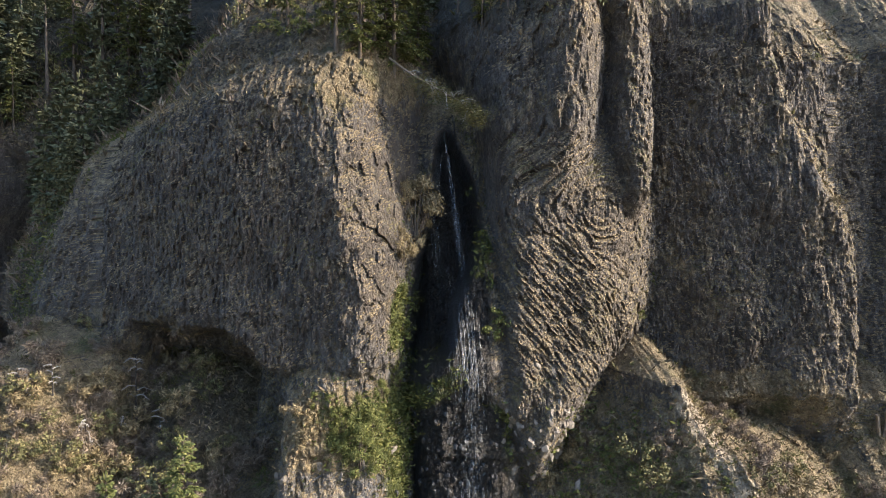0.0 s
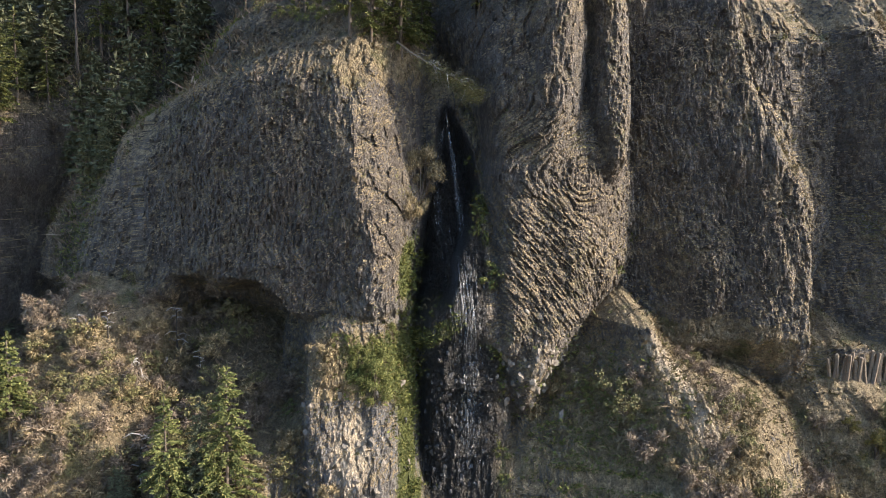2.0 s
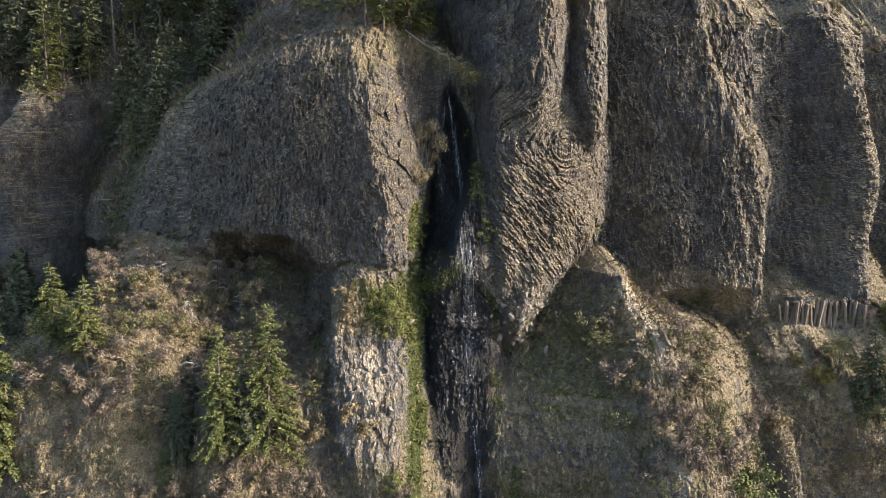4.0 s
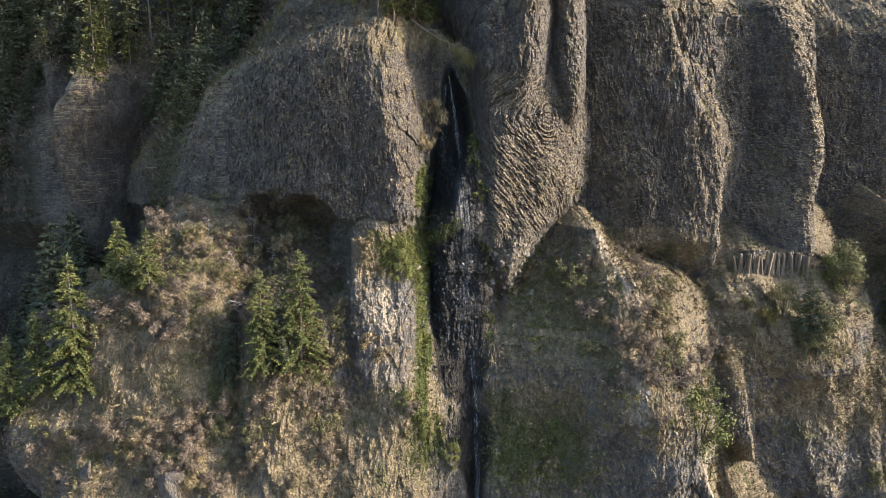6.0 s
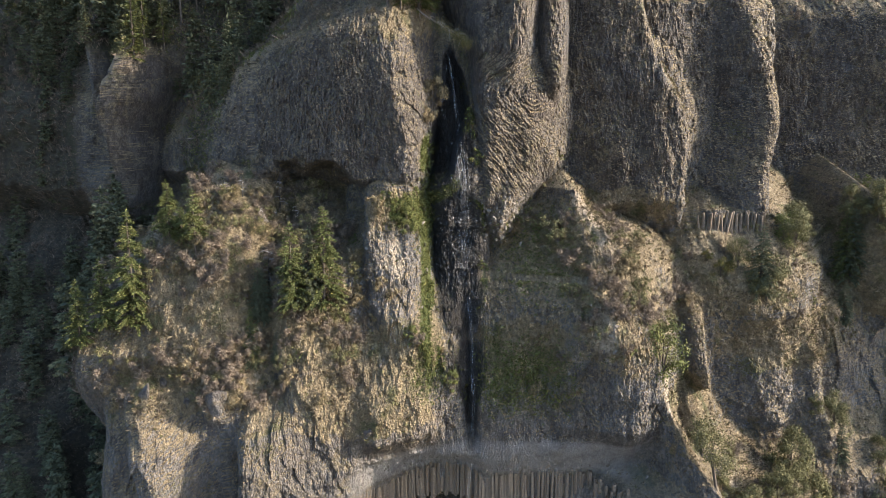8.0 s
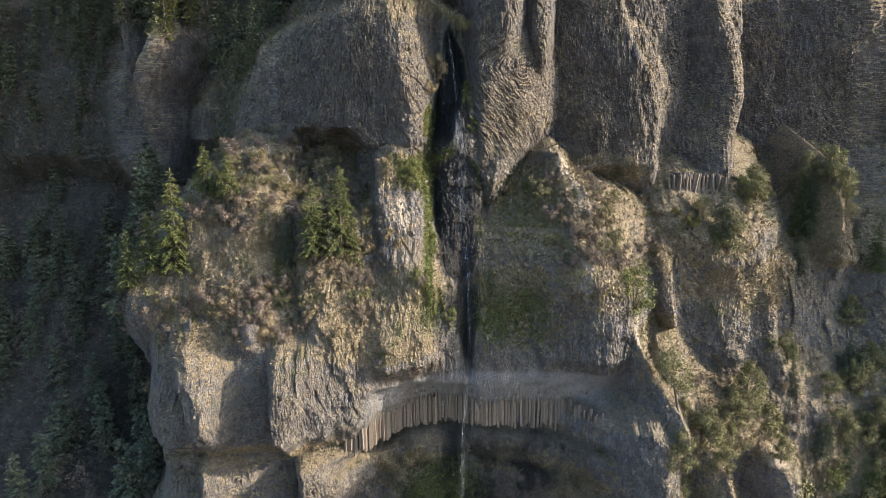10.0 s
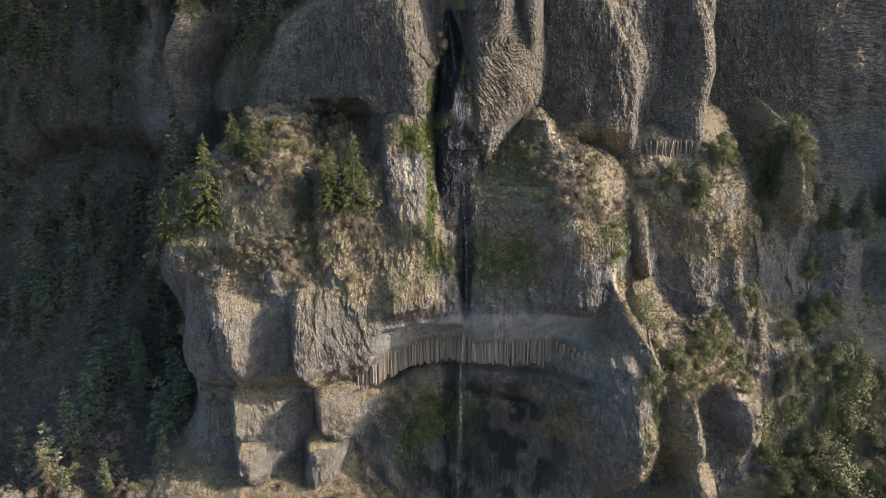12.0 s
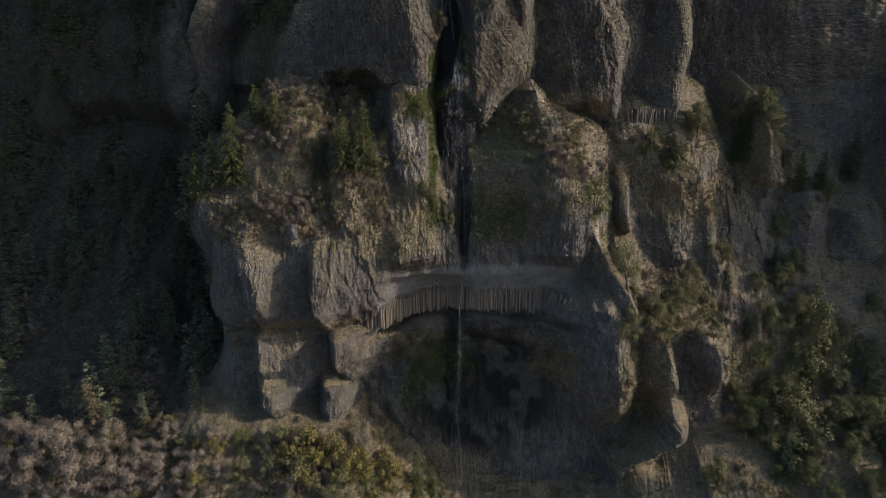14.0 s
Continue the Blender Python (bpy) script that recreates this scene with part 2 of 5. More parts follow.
rib("lobe brow", [(11.6, 58.8, 122.0, 4, 4), (12.8, 57.4, 118.5, 5, 4), (13.2, 56.6, 115.0, 5, 3.4), (12.4, 56.0, 111.5, 5, 3.0), (11.2, 55.4, 108.0, 4, 2.8)], 4, 2.0, 1.5, 1.0, 1.0)
rib("east wall", [(31.0, 66.6, 141.8, 18, 2.6), (31.6, 65.6, 134.5, 18, 2.4), (33.2, 64.6, 128.5, 19, 2.4), (35.6, 63.8, 123.8, 20, 2.6), (37.6, 64.0, 119.5, 21, 2.8), (38.8, 64.0, 113.0, 21, 3), (38.6, 63.6, 104.0, 21, 3.2)], 5, 1.15, 2, 0.6, 1.0)
rib("east wall fold", [(28.6, 67.4, 130.0, 9, 6), (29.2, 65.8, 121.0, 9, 7), (29.6, 65.0, 112.0, 9, 7), (29.6, 64.6, 104.0, 9, 6)], 2.4, 1.6, 1.6, 0.8, 1.0, 0.15)
rib("east pillar", [(51.0, 74.5, 139.4, 10, 5), (53.2, 73.4, 132.3, 10, 5.4), (55.8, 72.2, 124.4, 11, 5.4), (56.8, 71.6, 118.5, 11, 5), (55.6, 70.0, 112.0, 11, 4.6), (54.6, 68.0, 106.9, 10, 4.4), (53.6, 66.8, 101.6, 9, 4.4)], 8, 1.35, 2, 0.6, 0.8)
rib("west knob", [(-61.9, 83.0, 130.9, 3.5, 5), (-64.5, 79.3, 123.5, 2.6, 6), (-65.7, 79.6, 117.3, 2, 6), (-64.7, 80.5, 111.4, 2, 5.5), (-64.0, 82.5, 103.1, 1.5, 4)], 8, 2.4, 2, 1.6, 0.7)
rib("west knob rear", [(-73.3, 92.0, 138.2, 2.5, 5), (-72.4, 90.0, 129.7, 2.2, 5), (-72.2, 92.0, 121.6, 2, 5)], 8, 2, 2, 1.2, 0.6)
rib("far west wall", [(-117.2, 118.0, 138.5, 8, 6), (-120.3, 116.0, 119.1, 10, 6), (-124.2, 112.0, 96.2, 8, 8)], 9, 2, 2, 0.7, 0.5)
rib("fall face", [(0.3, 63.0, 128.4, 4.5, 4.5), (0.6, 60.0, 123.5, 4.5, 4.5), (1.4, 56.8, 117.6, 4.5, 4.5), (1.8, 54.8, 110.0, 4.5, 4.5), (1.6, 54.4, 103.2, 5, 5), (1.8, 54.2, 99.6, 5, 5), (2.0, 54.2, 89.9, 5, 5), (2.8, 53.8, 83.4, 4, 4)], 5, 4, 4, 0.9, 0.3)
rib("fall pillar", [(-10.0, 52.2, 108.2, 3, 6.6), (-11.0, 50.3, 103.5, 2.6, 7.8), (-11.4, 49.0, 97.7, 2.4, 8.4), (-10.4, 47.5, 90.4, 3, 8.0), (-6.4, 46.5, 85.3, 6, 6)], 6, 2.4, 3.2, 1.6, 0.4)
rib("under dome", [(-14.8, 55.0, 106.4, 3, 4), (-15.0, 53.0, 102.4, 3, 4), (-14.9, 51.0, 95.7, 3.5, 5)], 6, 2, 2, 1.2, 0.3)
rib("scrub knoll", [(-34.4, 54.4, 106.6, 7, 6), (-34.3, 50.4, 102.6, 11, 9), (-34.5, 47.5, 98.1, 15, 10), (-35.4, 46.0, 92.5, 18, 11), (-36.7, 44.5, 85.5, 19, 14), (-40.2, 43.5, 83.8, 18, 16)], 8, 3, 2, 2.6, 0.4)
rib("tree slope", [(-20.8, 51.0, 102.3, 6, 9), (-22.5, 47.5, 95.1, 5, 11), (-22.9, 45.0, 88.3, 5, 12), (-19.2, 43.3, 81.3, 7, 12)], 5, 2, 1.2, 1.6, 0.5)
rib("west block", [(-38.6, 45.0, 81.4, 15, 20), (-36.9, 42.6, 76.0, 17, 22), (-36.8, 41.0, 67.4, 18, 22), (-37.8, 41.2, 57.6, 18, 20)], 9, 5, 3, 1.3, 0.9)
rib("west face a", [(-45.0, 39.5, 76.6, 4, 5), (-43.6, 36.4, 71.5, 2.6, 6.5), (-42.4, 35.6, 65.6, 2, 6), (-41.2, 36.6, 59.8, 2, 4.5)], 5, 2, 2.4, 1.2, 1.3)
rib("west face b", [(-32.6, 40.5, 78.3, 3, 3), (-33.9, 41.0, 76.0, 3, 3)], 4, 3, 3, 1.6, 1.2)
rib("west face c", [(-28.4, 38.5, 73.7, 2, 8), (-28.6, 36.2, 69.3, 1.6, 6), (-28.5, 36.6, 60.6, 1.6, 5)], 4, 2, 1.8, 1.4, 1.3)
rib("west flank", [(-22.5, 44.5, 83.4, 5, 11), (-21.7, 40.8, 76.0, 4, 12), (-22.9, 40.0, 67.8, 4, 11), (-23.4, 40.6, 59.8, 4, 9)], 5, 2, 1.25, 1.2, 0.7)
rib("west footing", [(-39.5, 42.6, 53.7, 15.5, 17), (-40.5, 43.2, 42.3, 16, 17), (-45.2, 43.6, 36.6, 16, 18)], 9, 5, 3, 3.5, 0.4)
rib("footing rib a", [(-41.9, 38.6, 54.4, 2.2, 4.5), (-41.7, 39.2, 45.8, 2.2, 5)], 3.5, 2, 1.3, 3, 0.8)
rib("footing rib b", [(-25.6, 39.6, 53.6, 2, 4.5), (-24.8, 40.0, 46.5, 2, 4)], 3.5, 2, 1.3, 3, 1)
rib("footing knob a", [(-41.4, 39.2, 42.2, 3, 4), (-40.8, 39.0, 36.7, 3, 4.5)], 4, 2, 2, 2.5, 1)
rib("footing knob b", [(-28.4, 40.4, 40.8, 2, 4), (-28.6, 40.2, 35.3, 2, 3.5)], 4, 2, 2, 2.5, 0.6)
rib("brow west", [(-7.8, 47.5, 83.6, 6, 8), (-9.8, 44.8, 79.0, 6, 11), (-10.8, 42.8, 74.2, 8, 12), (-10.8, 42.4, 71.1, 9, 12)], 5, 2.4, 1.5, 1.0, 1.05)
rib("brow east", [(19.2, 55.2, 106.6, 4.5, 2.0), (20.6, 52.6, 102.2, 9, 3.0), (21.8, 49.2, 96.6, 13, 6), (23.4, 44.6, 89.4, 16, 8), (25.1, 43.4, 79.2, 18, 10), (25.4, 43.8, 71.5, 17.5, 10)], 8, 1.2, 2, 6.0, 1.05)
rib("arete", [(19.2, 54.8, 107.0, 3, 1.6), (21.4, 53.6, 103.2, 4.5, 2.2), (23.6, 51.8, 99.6, 5, 4.6), (25.5, 48.8, 92.9, 5, 6.0), (29.1, 46.3, 83.7, 6, 2.6), (31.9, 45.8, 76.3, 6, 1.5), (35.0, 45.0, 69.9, 6, 1.5), (38.6, 43.0, 64.0, 7, 1.6), (41.1, 41.5, 58.0, 8, 1.6)], 5, 1.6, 1.4, 5.0, 0.7)
rib("arete apron", [(25.5, 54.5, 96.6, 3, 5), (28.7, 53.8, 92.6, 3, 5), (31.5, 53.0, 87.8, 3, 4)], 4, 1.5, 1.5, 2.6, 0.5)
rib("grass apron", [(38.8, 50.0, 68.1, 4, 5), (42.9, 48.0, 61.9, 4, 6), (50.2, 46.0, 55.8, 6, 8)], 5, 1.5, 1.5, 1.2, 0.5)
rib("shaded buttress", [(34.6, 40.0, 59.0, 9, 4), (36.0, 38.8, 50.8, 10, 5), (38.2, 38.6, 41.7, 11, 5)], 5, 1.6, 2, 1.5, 0.4, 0.12)
rib("east foot a", [(44.4, 43.0, 55.0, 5, 3), (49.0, 41.0, 49.1, 6, 1.8), (50.5, 41.0, 40.9, 6, 2)], 4, 1.5, 2, 1.5, 0.9)
rib("east foot b", [(61.9, 50.0, 48.4, 4, 5.2), (63.3, 48.8, 44.7, 5, 5), (64.6, 49.0, 38.4, 5, 4)], 5, 2, 2.4, 2.2, 1)
rib("east foot c", [(49.8, 41.0, 36.6, 2.5, 2.5), (52.3, 40.5, 26.9, 3, 2.5), (40.2, 42.0, 18.6, 2.5, 2)], 4, 2, 2, 1.2, 0.5)
rib("lobe east a", [(39.9, 57.0, 85.6, 3.4, 3), (40.5, 54.0, 79.5, 3.2, 2.6), (41.7, 53.4, 74.5, 2.6, 2.0)], 6, 2, 2.4, 1.2, 2)
rib("lobe east b", [(54.5, 60.5, 80.1, 9, 8), (53.7, 59.2, 73.3, 9, 8), (54.5, 58.6, 66.1, 8, 8)], 6, 2, 2.2, 0.6, 0.9)
rib("lobe east crest", [(60.8, 62.5, 83.2, 6, 3.2), (63.0, 61.5, 76.2, 6, 2.8), (64.1, 60.5, 69.1, 6, 2.6), (66.8, 59.0, 61.0, 5, 2.6), (68.4, 58.0, 56.4, 4, 2.6)], 4.5, 2, 2, 0.8, 0.9)
rib("east bench", [(47.6, 66.0, 99.3, 10, 12), (49.5, 60.0, 90.8, 12, 12), (51.8, 59.0, 85.1, 10, 10)], 5, 2, 2, 1.0, 0.5)
rib("far outcrop", [(78.5, 74.0, 103.0, 2.6, 3.0), (78.7, 70.5, 98.5, 4.2, 4.0), (79.6, 68.0, 90.3, 6.5, 5.6), (80.6, 67.5, 83.2, 8, 7)], 8, 1.3, 1.3, 2.2, 0.75)
rib("far ledge", [(91.4, 72.0, 80.0, 7, 8), (92.0, 70.4, 72.0, 8, 8), (90.6, 68.5, 60.5, 8, 8)], 7, 2, 2, 2.0, 0.4)
rib("fir ledge", [(-51.4, 49.6, 87.6, 5, 6), (-52.4, 47.2, 85.2, 6, 6), (-52.9, 45.6, 82.6, 6, 6), (-52.4, 45.0, 78.9, 7, 7)], 7, 2, 2, 1.6, 0.4)
rib("column bench", [(49.6, 67.0, 101.6, 6.5, 7.5), (49.8, 66.4, 98.2, 6.5, 7.5)], 6, 5, 5, 2.5, 1.2)
rib("far outcrop east", [(107.7, 74.0, 75.5, 8, 8), (109.9, 72.5, 63.7, 9, 9)], 8, 2, 2, 1.6, 0.4)


def fall_line(z):
    """Where the stream runs down the cliff, as x at height z."""
    return np.interp(z, [0, 40, 57, 72, 86, 104, 112, 120, 128, 140], [3.5, 2.2, 2.8, 3.3, 2.6, 1.9, 1.5, .9, .1, .6])


def slot_sides(z):
    """The two sides of the cleft that the falls have cut, as x at height z."""
    left = np.interp(z, [84, 88, 95, 105, 110, 113, 118, 123.4, 128, 131], [1.5, -1.5, -2.6, -2.8, -3.2, -3.0, -2.2, -1.0, -.5, .1])
    right = np.interp(z, [84, 92, 98, 104, 107.5, 110, 113, 116, 118, 123.4, 128, 131], [4.2, 4.8, 5.2, 5.0, 1.0, .6, .8, 2.2, 3.2, 2.5, .7, .3])
    return left, right


def edge_band(v, a, b, soft):
    return step(a - soft, a + soft, v) * step(-b - soft, -b + soft, -v)


def cliff_depth(x, z):
    y = smin(base_depth(x, z), talus(x, z), 1.5)
    y = y + 7 * np.exp(-((x - 2.5 - .10 * (z - 130)) / 4.5) ** 2) * step(126, 140, z)
    # added spur, out of view past the east end, to shade the lower wall
    y = smin(y, 54 + 120 * step(140, 120, x) + 1.2 * np.maximum(z - 112, 0), 4)
    soft = .8 + 1.3 * step(102, 92, z) + 1.2 * step(34, 42, x) * step(96, 86, z)
    for r in RIBS:
        y = smin(y, rib_depth(x, z, *r), soft)
    # the dark hollow below the great dome, and the stream's notch in the brow
    roof = z - 106.0 + .26 * (x + 20) + 2.4 * smooth_noise(x * .22, z * .3, 92)
    cave = np.abs((x + 21.4 + 2.0 * smooth_noise(x * .2, z * .25, 91)) / 7.2) ** 3.4 + np.abs(roof / np.where(roof > 0, 4.4, 9.0)) ** 3.4
    y = y + 5.0 * step(1.7, .3, cave)
    # the narrow cleft of the falls, and the wet gorge below its mossy sill
    a, b = slot_sides(z)
    cleft = step(a - .4, a + .4, x) * step(b + .5 + 2.4 * step(107, 103, z), b - .5 - 2.4 * step(107, 103, z), x)
    sill = z - .55 * (x + 1)
    y = y + cleft * (4.5 * step(107.4, 109.2, sill) * step(131, 122, z) + .8 * step(84.5, 90, z) * step(106.6, 103, sill))
    # a soft layer has weathered back under the columns
    band = np.interp(x, [-21, -10, 4, 17, 29], [52.8, 55.0, 57.0, 56.6, 55.6])
    y = y + 2.8 * edge_band(x, -20, 30, 3) * edge_band(z - band, -2.6, -.2, .5) + 1.4 * edge_band(x, -16, 30, 4) * edge_band(z - band, -10, -8, .8)
    y = y + 3.2 * edge_band(x, -15, 3, 3) * edge_band(z, 52, 65.5, 1.2)
    y = y + 5.0 * np.exp(-((x - 4) / 12) ** 2 - ((z - 30) / 17) ** 2)
    notch = np.exp(-((x - fall_line(z)) / 1.3) ** 2) * step(66, 70, z) * step(92, 84, z)
    y = y + 2.2 * notch
    return y


def graded(a, b, inner0, inner1, fine, coarse):
    """Coordinates from a to b, finely spaced between inner0 and inner1."""
    return np.concatenate([np.linspace(a, inner0, int((inner0 - a) / coarse), endpoint=False),
                           np.linspace(inner0, inner1, int((inner1 - inner0) / fine), endpoint=False),
                           np.linspace(inner1, b, int((b - inner1) / coarse))])


GX = np.concatenate([graded(-230, -32, -60, -33, .24, 1.0)[:-1], np.linspace(-32, 42, 570, endpoint=False), graded(42, 190, 43, 92, .25, 1.0)])
GZ = np.concatenate([graded(-2, 94, 26, 93, .21, 1.0)[:-1], np.linspace(94, 140, 355, endpoint=False), graded(140, 190, 141, 146, .3, 1.0)])
MX, MZ = np.meshgrid(GX, GZ)
# weather the outlines of all forms a little
BENT_X = MX + .9 * fbm(MX * .16, MZ * .13, 61, 4)
BENT_Z = MZ + 1.7 * fbm(MX * .15, MZ * .12, 67, 4)
SHAPE = cliff_depth(BENT_X, BENT_Z)


def relief(x, z):
    """Weathered columns, cobbled ends and broken ledges, in metres."""
    wx = x + 1.6 * fbm(x * .09, z * .07, 3, 3)
    wz = z + 2.0 * fbm(x * .07, z * .09, 9, 3)
    lump = 1.9 * fbm(wx * .10, wz * .06, 21, 3) + .7 * fbm(wx * .35, wz * .2, 25, 3)
    lump = lump + step(70, 60, z) * 1.5 * fbm(wx * .22, wz * .20, 27, 3)
    # the columns lie aslant on the lobe beside the falls
    lobe = edge_band(x, 4, 15, 2.5) * edge_band(z, 103, 124, 4)
    cx = wx + .85 * lobe * (z - 113)
    d, own, face = cobbles(cx * 1.2, wz * .36, 31)
    columns = .26 * own + .16 * d + .30 * face
    d2, own2, face2 = cobbles(cx * 3.2, wz * 1.0, 41)
    stones = .17 * own2 + .12 * d2 + .40 * face2
    d3, own3, face3 = cobbles(x * 3.4 + .6 * cx, wz * 2.9, 47)
    chips = .11 * own3 + .08 * d3 + .24 * face3
    zone = step(-.25, .3, fbm(x * .05, z * .04, 55, 3))
    # broken slabs and blocks with tilted faces, strongest on the lower tier
    low = .30 + .70 * step(112, 98, z)
    d4, own4, face4 = cobbles(wx * .20, wz * .13, 131)
    d5, own5, face5 = cobbles(wx * .62 + .2 * wz, wz * .40, 137)
    planed = 1 - .7 * edge_band(x, -50, -20, 3) * edge_band(z, 57, 73, 2)
    lump = lump + low * (.30 * own4 + 1.0 * face4 + planed * (.10 * own5 + .60 * face5))
    fluted = 1 + .5 * step(100, 110, z)
    return lump + fluted * (columns * (.3 + .9 * zone) + stones * (1.1 - .5 * zone)) + chips * (1.1 - .5 * zone)


ROUGH = relief(MX, MZ)
# the overhung wall of the amphitheatre is smoother
calm = 1 - .6 * edge_band(MX, -12, 30, 4) * edge_band(MZ, 54, 69, 2)
DEPTH = SHAPE + calm * (ROUGH - ROUGH.mean())


def depth_at(x, z):
    """Depth of the finished face at x, z."""
    i, j = np.searchsorted(GX, x) - 1, np.searchsorted(GZ, z) - 1
    u, v = (x - GX[i]) / (GX[i + 1] - GX[i]), (z - GZ[j]) / (GZ[j + 1] - GZ[j])
    return float((DEPTH[j, i] * (1 - u) + DEPTH[j, i + 1] * u) * (1 - v) + (DEPTH[j + 1, i] * (1 - u) + DEPTH[j + 1, i + 1] * u) * v)


def sheet(name, x, y, z, material):
    """A mesh over a grid of points."""
    rows, cols = x.shape
    me = bpy.data.meshes.new(name)
    idx = np.arange(rows * cols).reshape(rows, cols)
    quads = np.stack([idx[:-1, :-1], idx[:-1, 1:], idx[1:, 1:], idx[1:, :-1]], -1).reshape(-1, 4)
    me.vertices.add(rows * cols)
    me.vertices.foreach_set("co", np.stack([x, y, z], -1).astype(np.float32).ravel())
    me.loops.add(quads.size)
    me.loops.foreach_set("vertex_index", quads.astype(np.int32).ravel())
    me.polygons.add(len(quads))
    me.polygons.foreach_set("loop_start", np.arange(0, quads.size, 4, dtype=np.int32))
    me.polygons.foreach_set("use_smooth", np.zeros(len(quads), dtype=bool))
    me.update(calc_edges=True)
    me.materials.append(material)
    return me


def mask(me, name, values):
    at = me.attributes.new(name, "FLOAT", "POINT")
    at.data.foreach_set("value", values.astype(np.float32).ravel())


SPOTS = step(-.1, .3, fbm(MX * .3, MZ * .22, 81, 3))
side = MX - fall_line(MZ)
width = np.interp(MZ, [0, 50, 56, 74, 80, 95, 103, 112, 130], [3.5, 3.0, .9, 1.0, 3.2, 3.4, 2.6, 2.4, .8])
SLOT_A, SLOT_B = slot_sides(MZ)
SLOT_B = np.maximum(SLOT_B, 3.4 * edge_band(MZ, 103, 117, 1.5))
# below 107 m the right edge fades wide, painting the gorge's shade
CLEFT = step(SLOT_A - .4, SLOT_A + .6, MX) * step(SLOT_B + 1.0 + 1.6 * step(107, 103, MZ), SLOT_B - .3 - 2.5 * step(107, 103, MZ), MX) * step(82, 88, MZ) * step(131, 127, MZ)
WET_SHADE = np.exp(-(side / width) ** 4) * step(86, 80, MZ) * (1 - .8 * edge_band(MZ, 53, 66, 2)) * step(50, 58, MZ)
# the two broad amphitheatre terms put its shade into the wet tone
WET_SHADE = 1.5 * WET_SHADE * (1 - .6 * edge_band(MZ, 58, 71, 1.5)) + .75 * np.exp(-((MX - 5) / 9) ** 2 - ((MZ - 30) / 14) ** 2) * (.5 + SPOTS) + .9 * np.exp(-((MX - 7) / 19) ** 4 - ((MZ - 38) / 16) ** 4) * (.5 + .8 * SPOTS)
WET_SHADE = WET_SHADE + 1.7 * CLEFT * (1 - .7 * edge_band(MZ - .55 * (MX + 1), 105, 107.6, .6) * step(2.2, .2, MX))
MOSS = .75 * SPOTS * (np.exp(-((MX - SLOT_A + .7) / .8) ** 2) + np.exp(-((MX - SLOT_B - .5) / .7) ** 2)) * edge_band(MZ, 88, 122, 3)
MOSS += .9 * edge_band(MZ - .55 * (MX + 1), 105.4, 107.4, .5) * edge_band(MX, -4, 2.0, .6)
MOSS += .9 * np.exp(-((MX + 6) / 4) ** 2 - ((MZ - 104) / 3.2) ** 2) + .8 * np.exp(-((MX + 3.6) / 1.0) ** 2) * edge_band(MZ, 84, 104, 2)
MOSS += .55 * np.exp(-((MX - 7.5) / 3) ** 2 - ((MZ - 78) / 3) ** 2) + .8 * np.exp(-((MX + 1) / 9) ** 2 - ((MZ - 43) / 7) ** 2) + .5 * np.exp(-((MX + 10) / 6) ** 2 - ((MZ - 33) / 9) ** 2)
MOSS += .6 * np.exp(-((MX + 3) / 4) ** 2 - ((MZ - 80) / 5) ** 2)
KNOB = edge_band(MX, -82, -50, 3) * edge_band(MZ, 92, 132, 3)
# the wooded floor is darkened with the moss tone in places
MOSS += .28 * step(-58, -68, MX) * step(28, 36, MZ) * (1 - KNOB)
MOSS += .40 * step(64, 70, SHAPE) * step(-18, -26, MX) * step(100, 108, MZ) * (1 - KNOB)
TURF = 1 - .75 * np.exp(-((MX - 9) / 28) ** 2 - ((MZ - 58) / 8) ** 2)


def patch(x0, z0, rx, rz):
    """A soft-edged patch of ground cover round x0, z0."""
    return np.exp(-(np.abs((MX - x0) / rx) ** 3 + np.abs((MZ - z0) / rz) ** 3))


BRUSH = np.zeros_like(MX)
for spot in ((-32, 101, 11, 9), (-36, 90, 13, 8), (28, 103, 12, 4), (-13, 81, 12, 7), (-21, 103, 5, 6), (78, 86, 14, 6), (-22, 88, 11, 8), (-8, 104, 6, 4), (-6, 84, 8, 5), (17, 97, 6, 7), (26, 90, 9, 10), (48, 92, 15, 9),
             (52, 57, 13, 8), (44, 40, 8, 13), (-38, 80, 15, 5), (-32, 56.5, 16, 1.6), (11, 83, 9, 6), (-12, 76, 12, 5), (-8, 134, 7, 5),
             (78, 96, 9, 8), (85, 38, 24, 14), (-70, 24, 50, 10), (-12, 14, 26, 8), (38, 72, 6, 6), (60, 80, 16, 6), (14, 49, 9, 3), (-8, 48, 7, 4), (24, 45, 6, 6)):
    BRUSH = np.maximum(BRUSH, patch(*spot))
PALE_BAND = edge_band(MX, -14, 29, 3) * edge_band(MZ - np.interp(MX, [-20, 4, 29], [-2.5, 0, -.6]), 62.2, 68.6, .6)
# leaf litter under the woods, with shade of gully and hollow painted in
LITTER_SHADE = step(-56, -64, MX) * step(26, 34, MZ) * (1 - KNOB)
LITTER_SHADE = np.maximum(LITTER_SHADE, step(68, 73, SHAPE) * step(-18, -26, MX) * step(100, 108, MZ) * (1 - KNOB))
LITTER_SHADE = np.maximum(LITTER_SHADE, edge_band(MX, -20, 9, 2) * step(136, 140, MZ))
LITTER_SHADE = np.maximum(LITTER_SHADE, .85 * patch(-21.5, 103, 5.5, 6))
LITTER_SHADE = np.maximum(LITTER_SHADE, .6 * patch(-20, 136, 12, 5.5))
# pale crest strip: sandy ground with the ridge's sunlight put into its colour
crest_strip = np.interp(MZ, [90, 96, 101, 106], [26.0, 24.8, 22.8, 19.8])
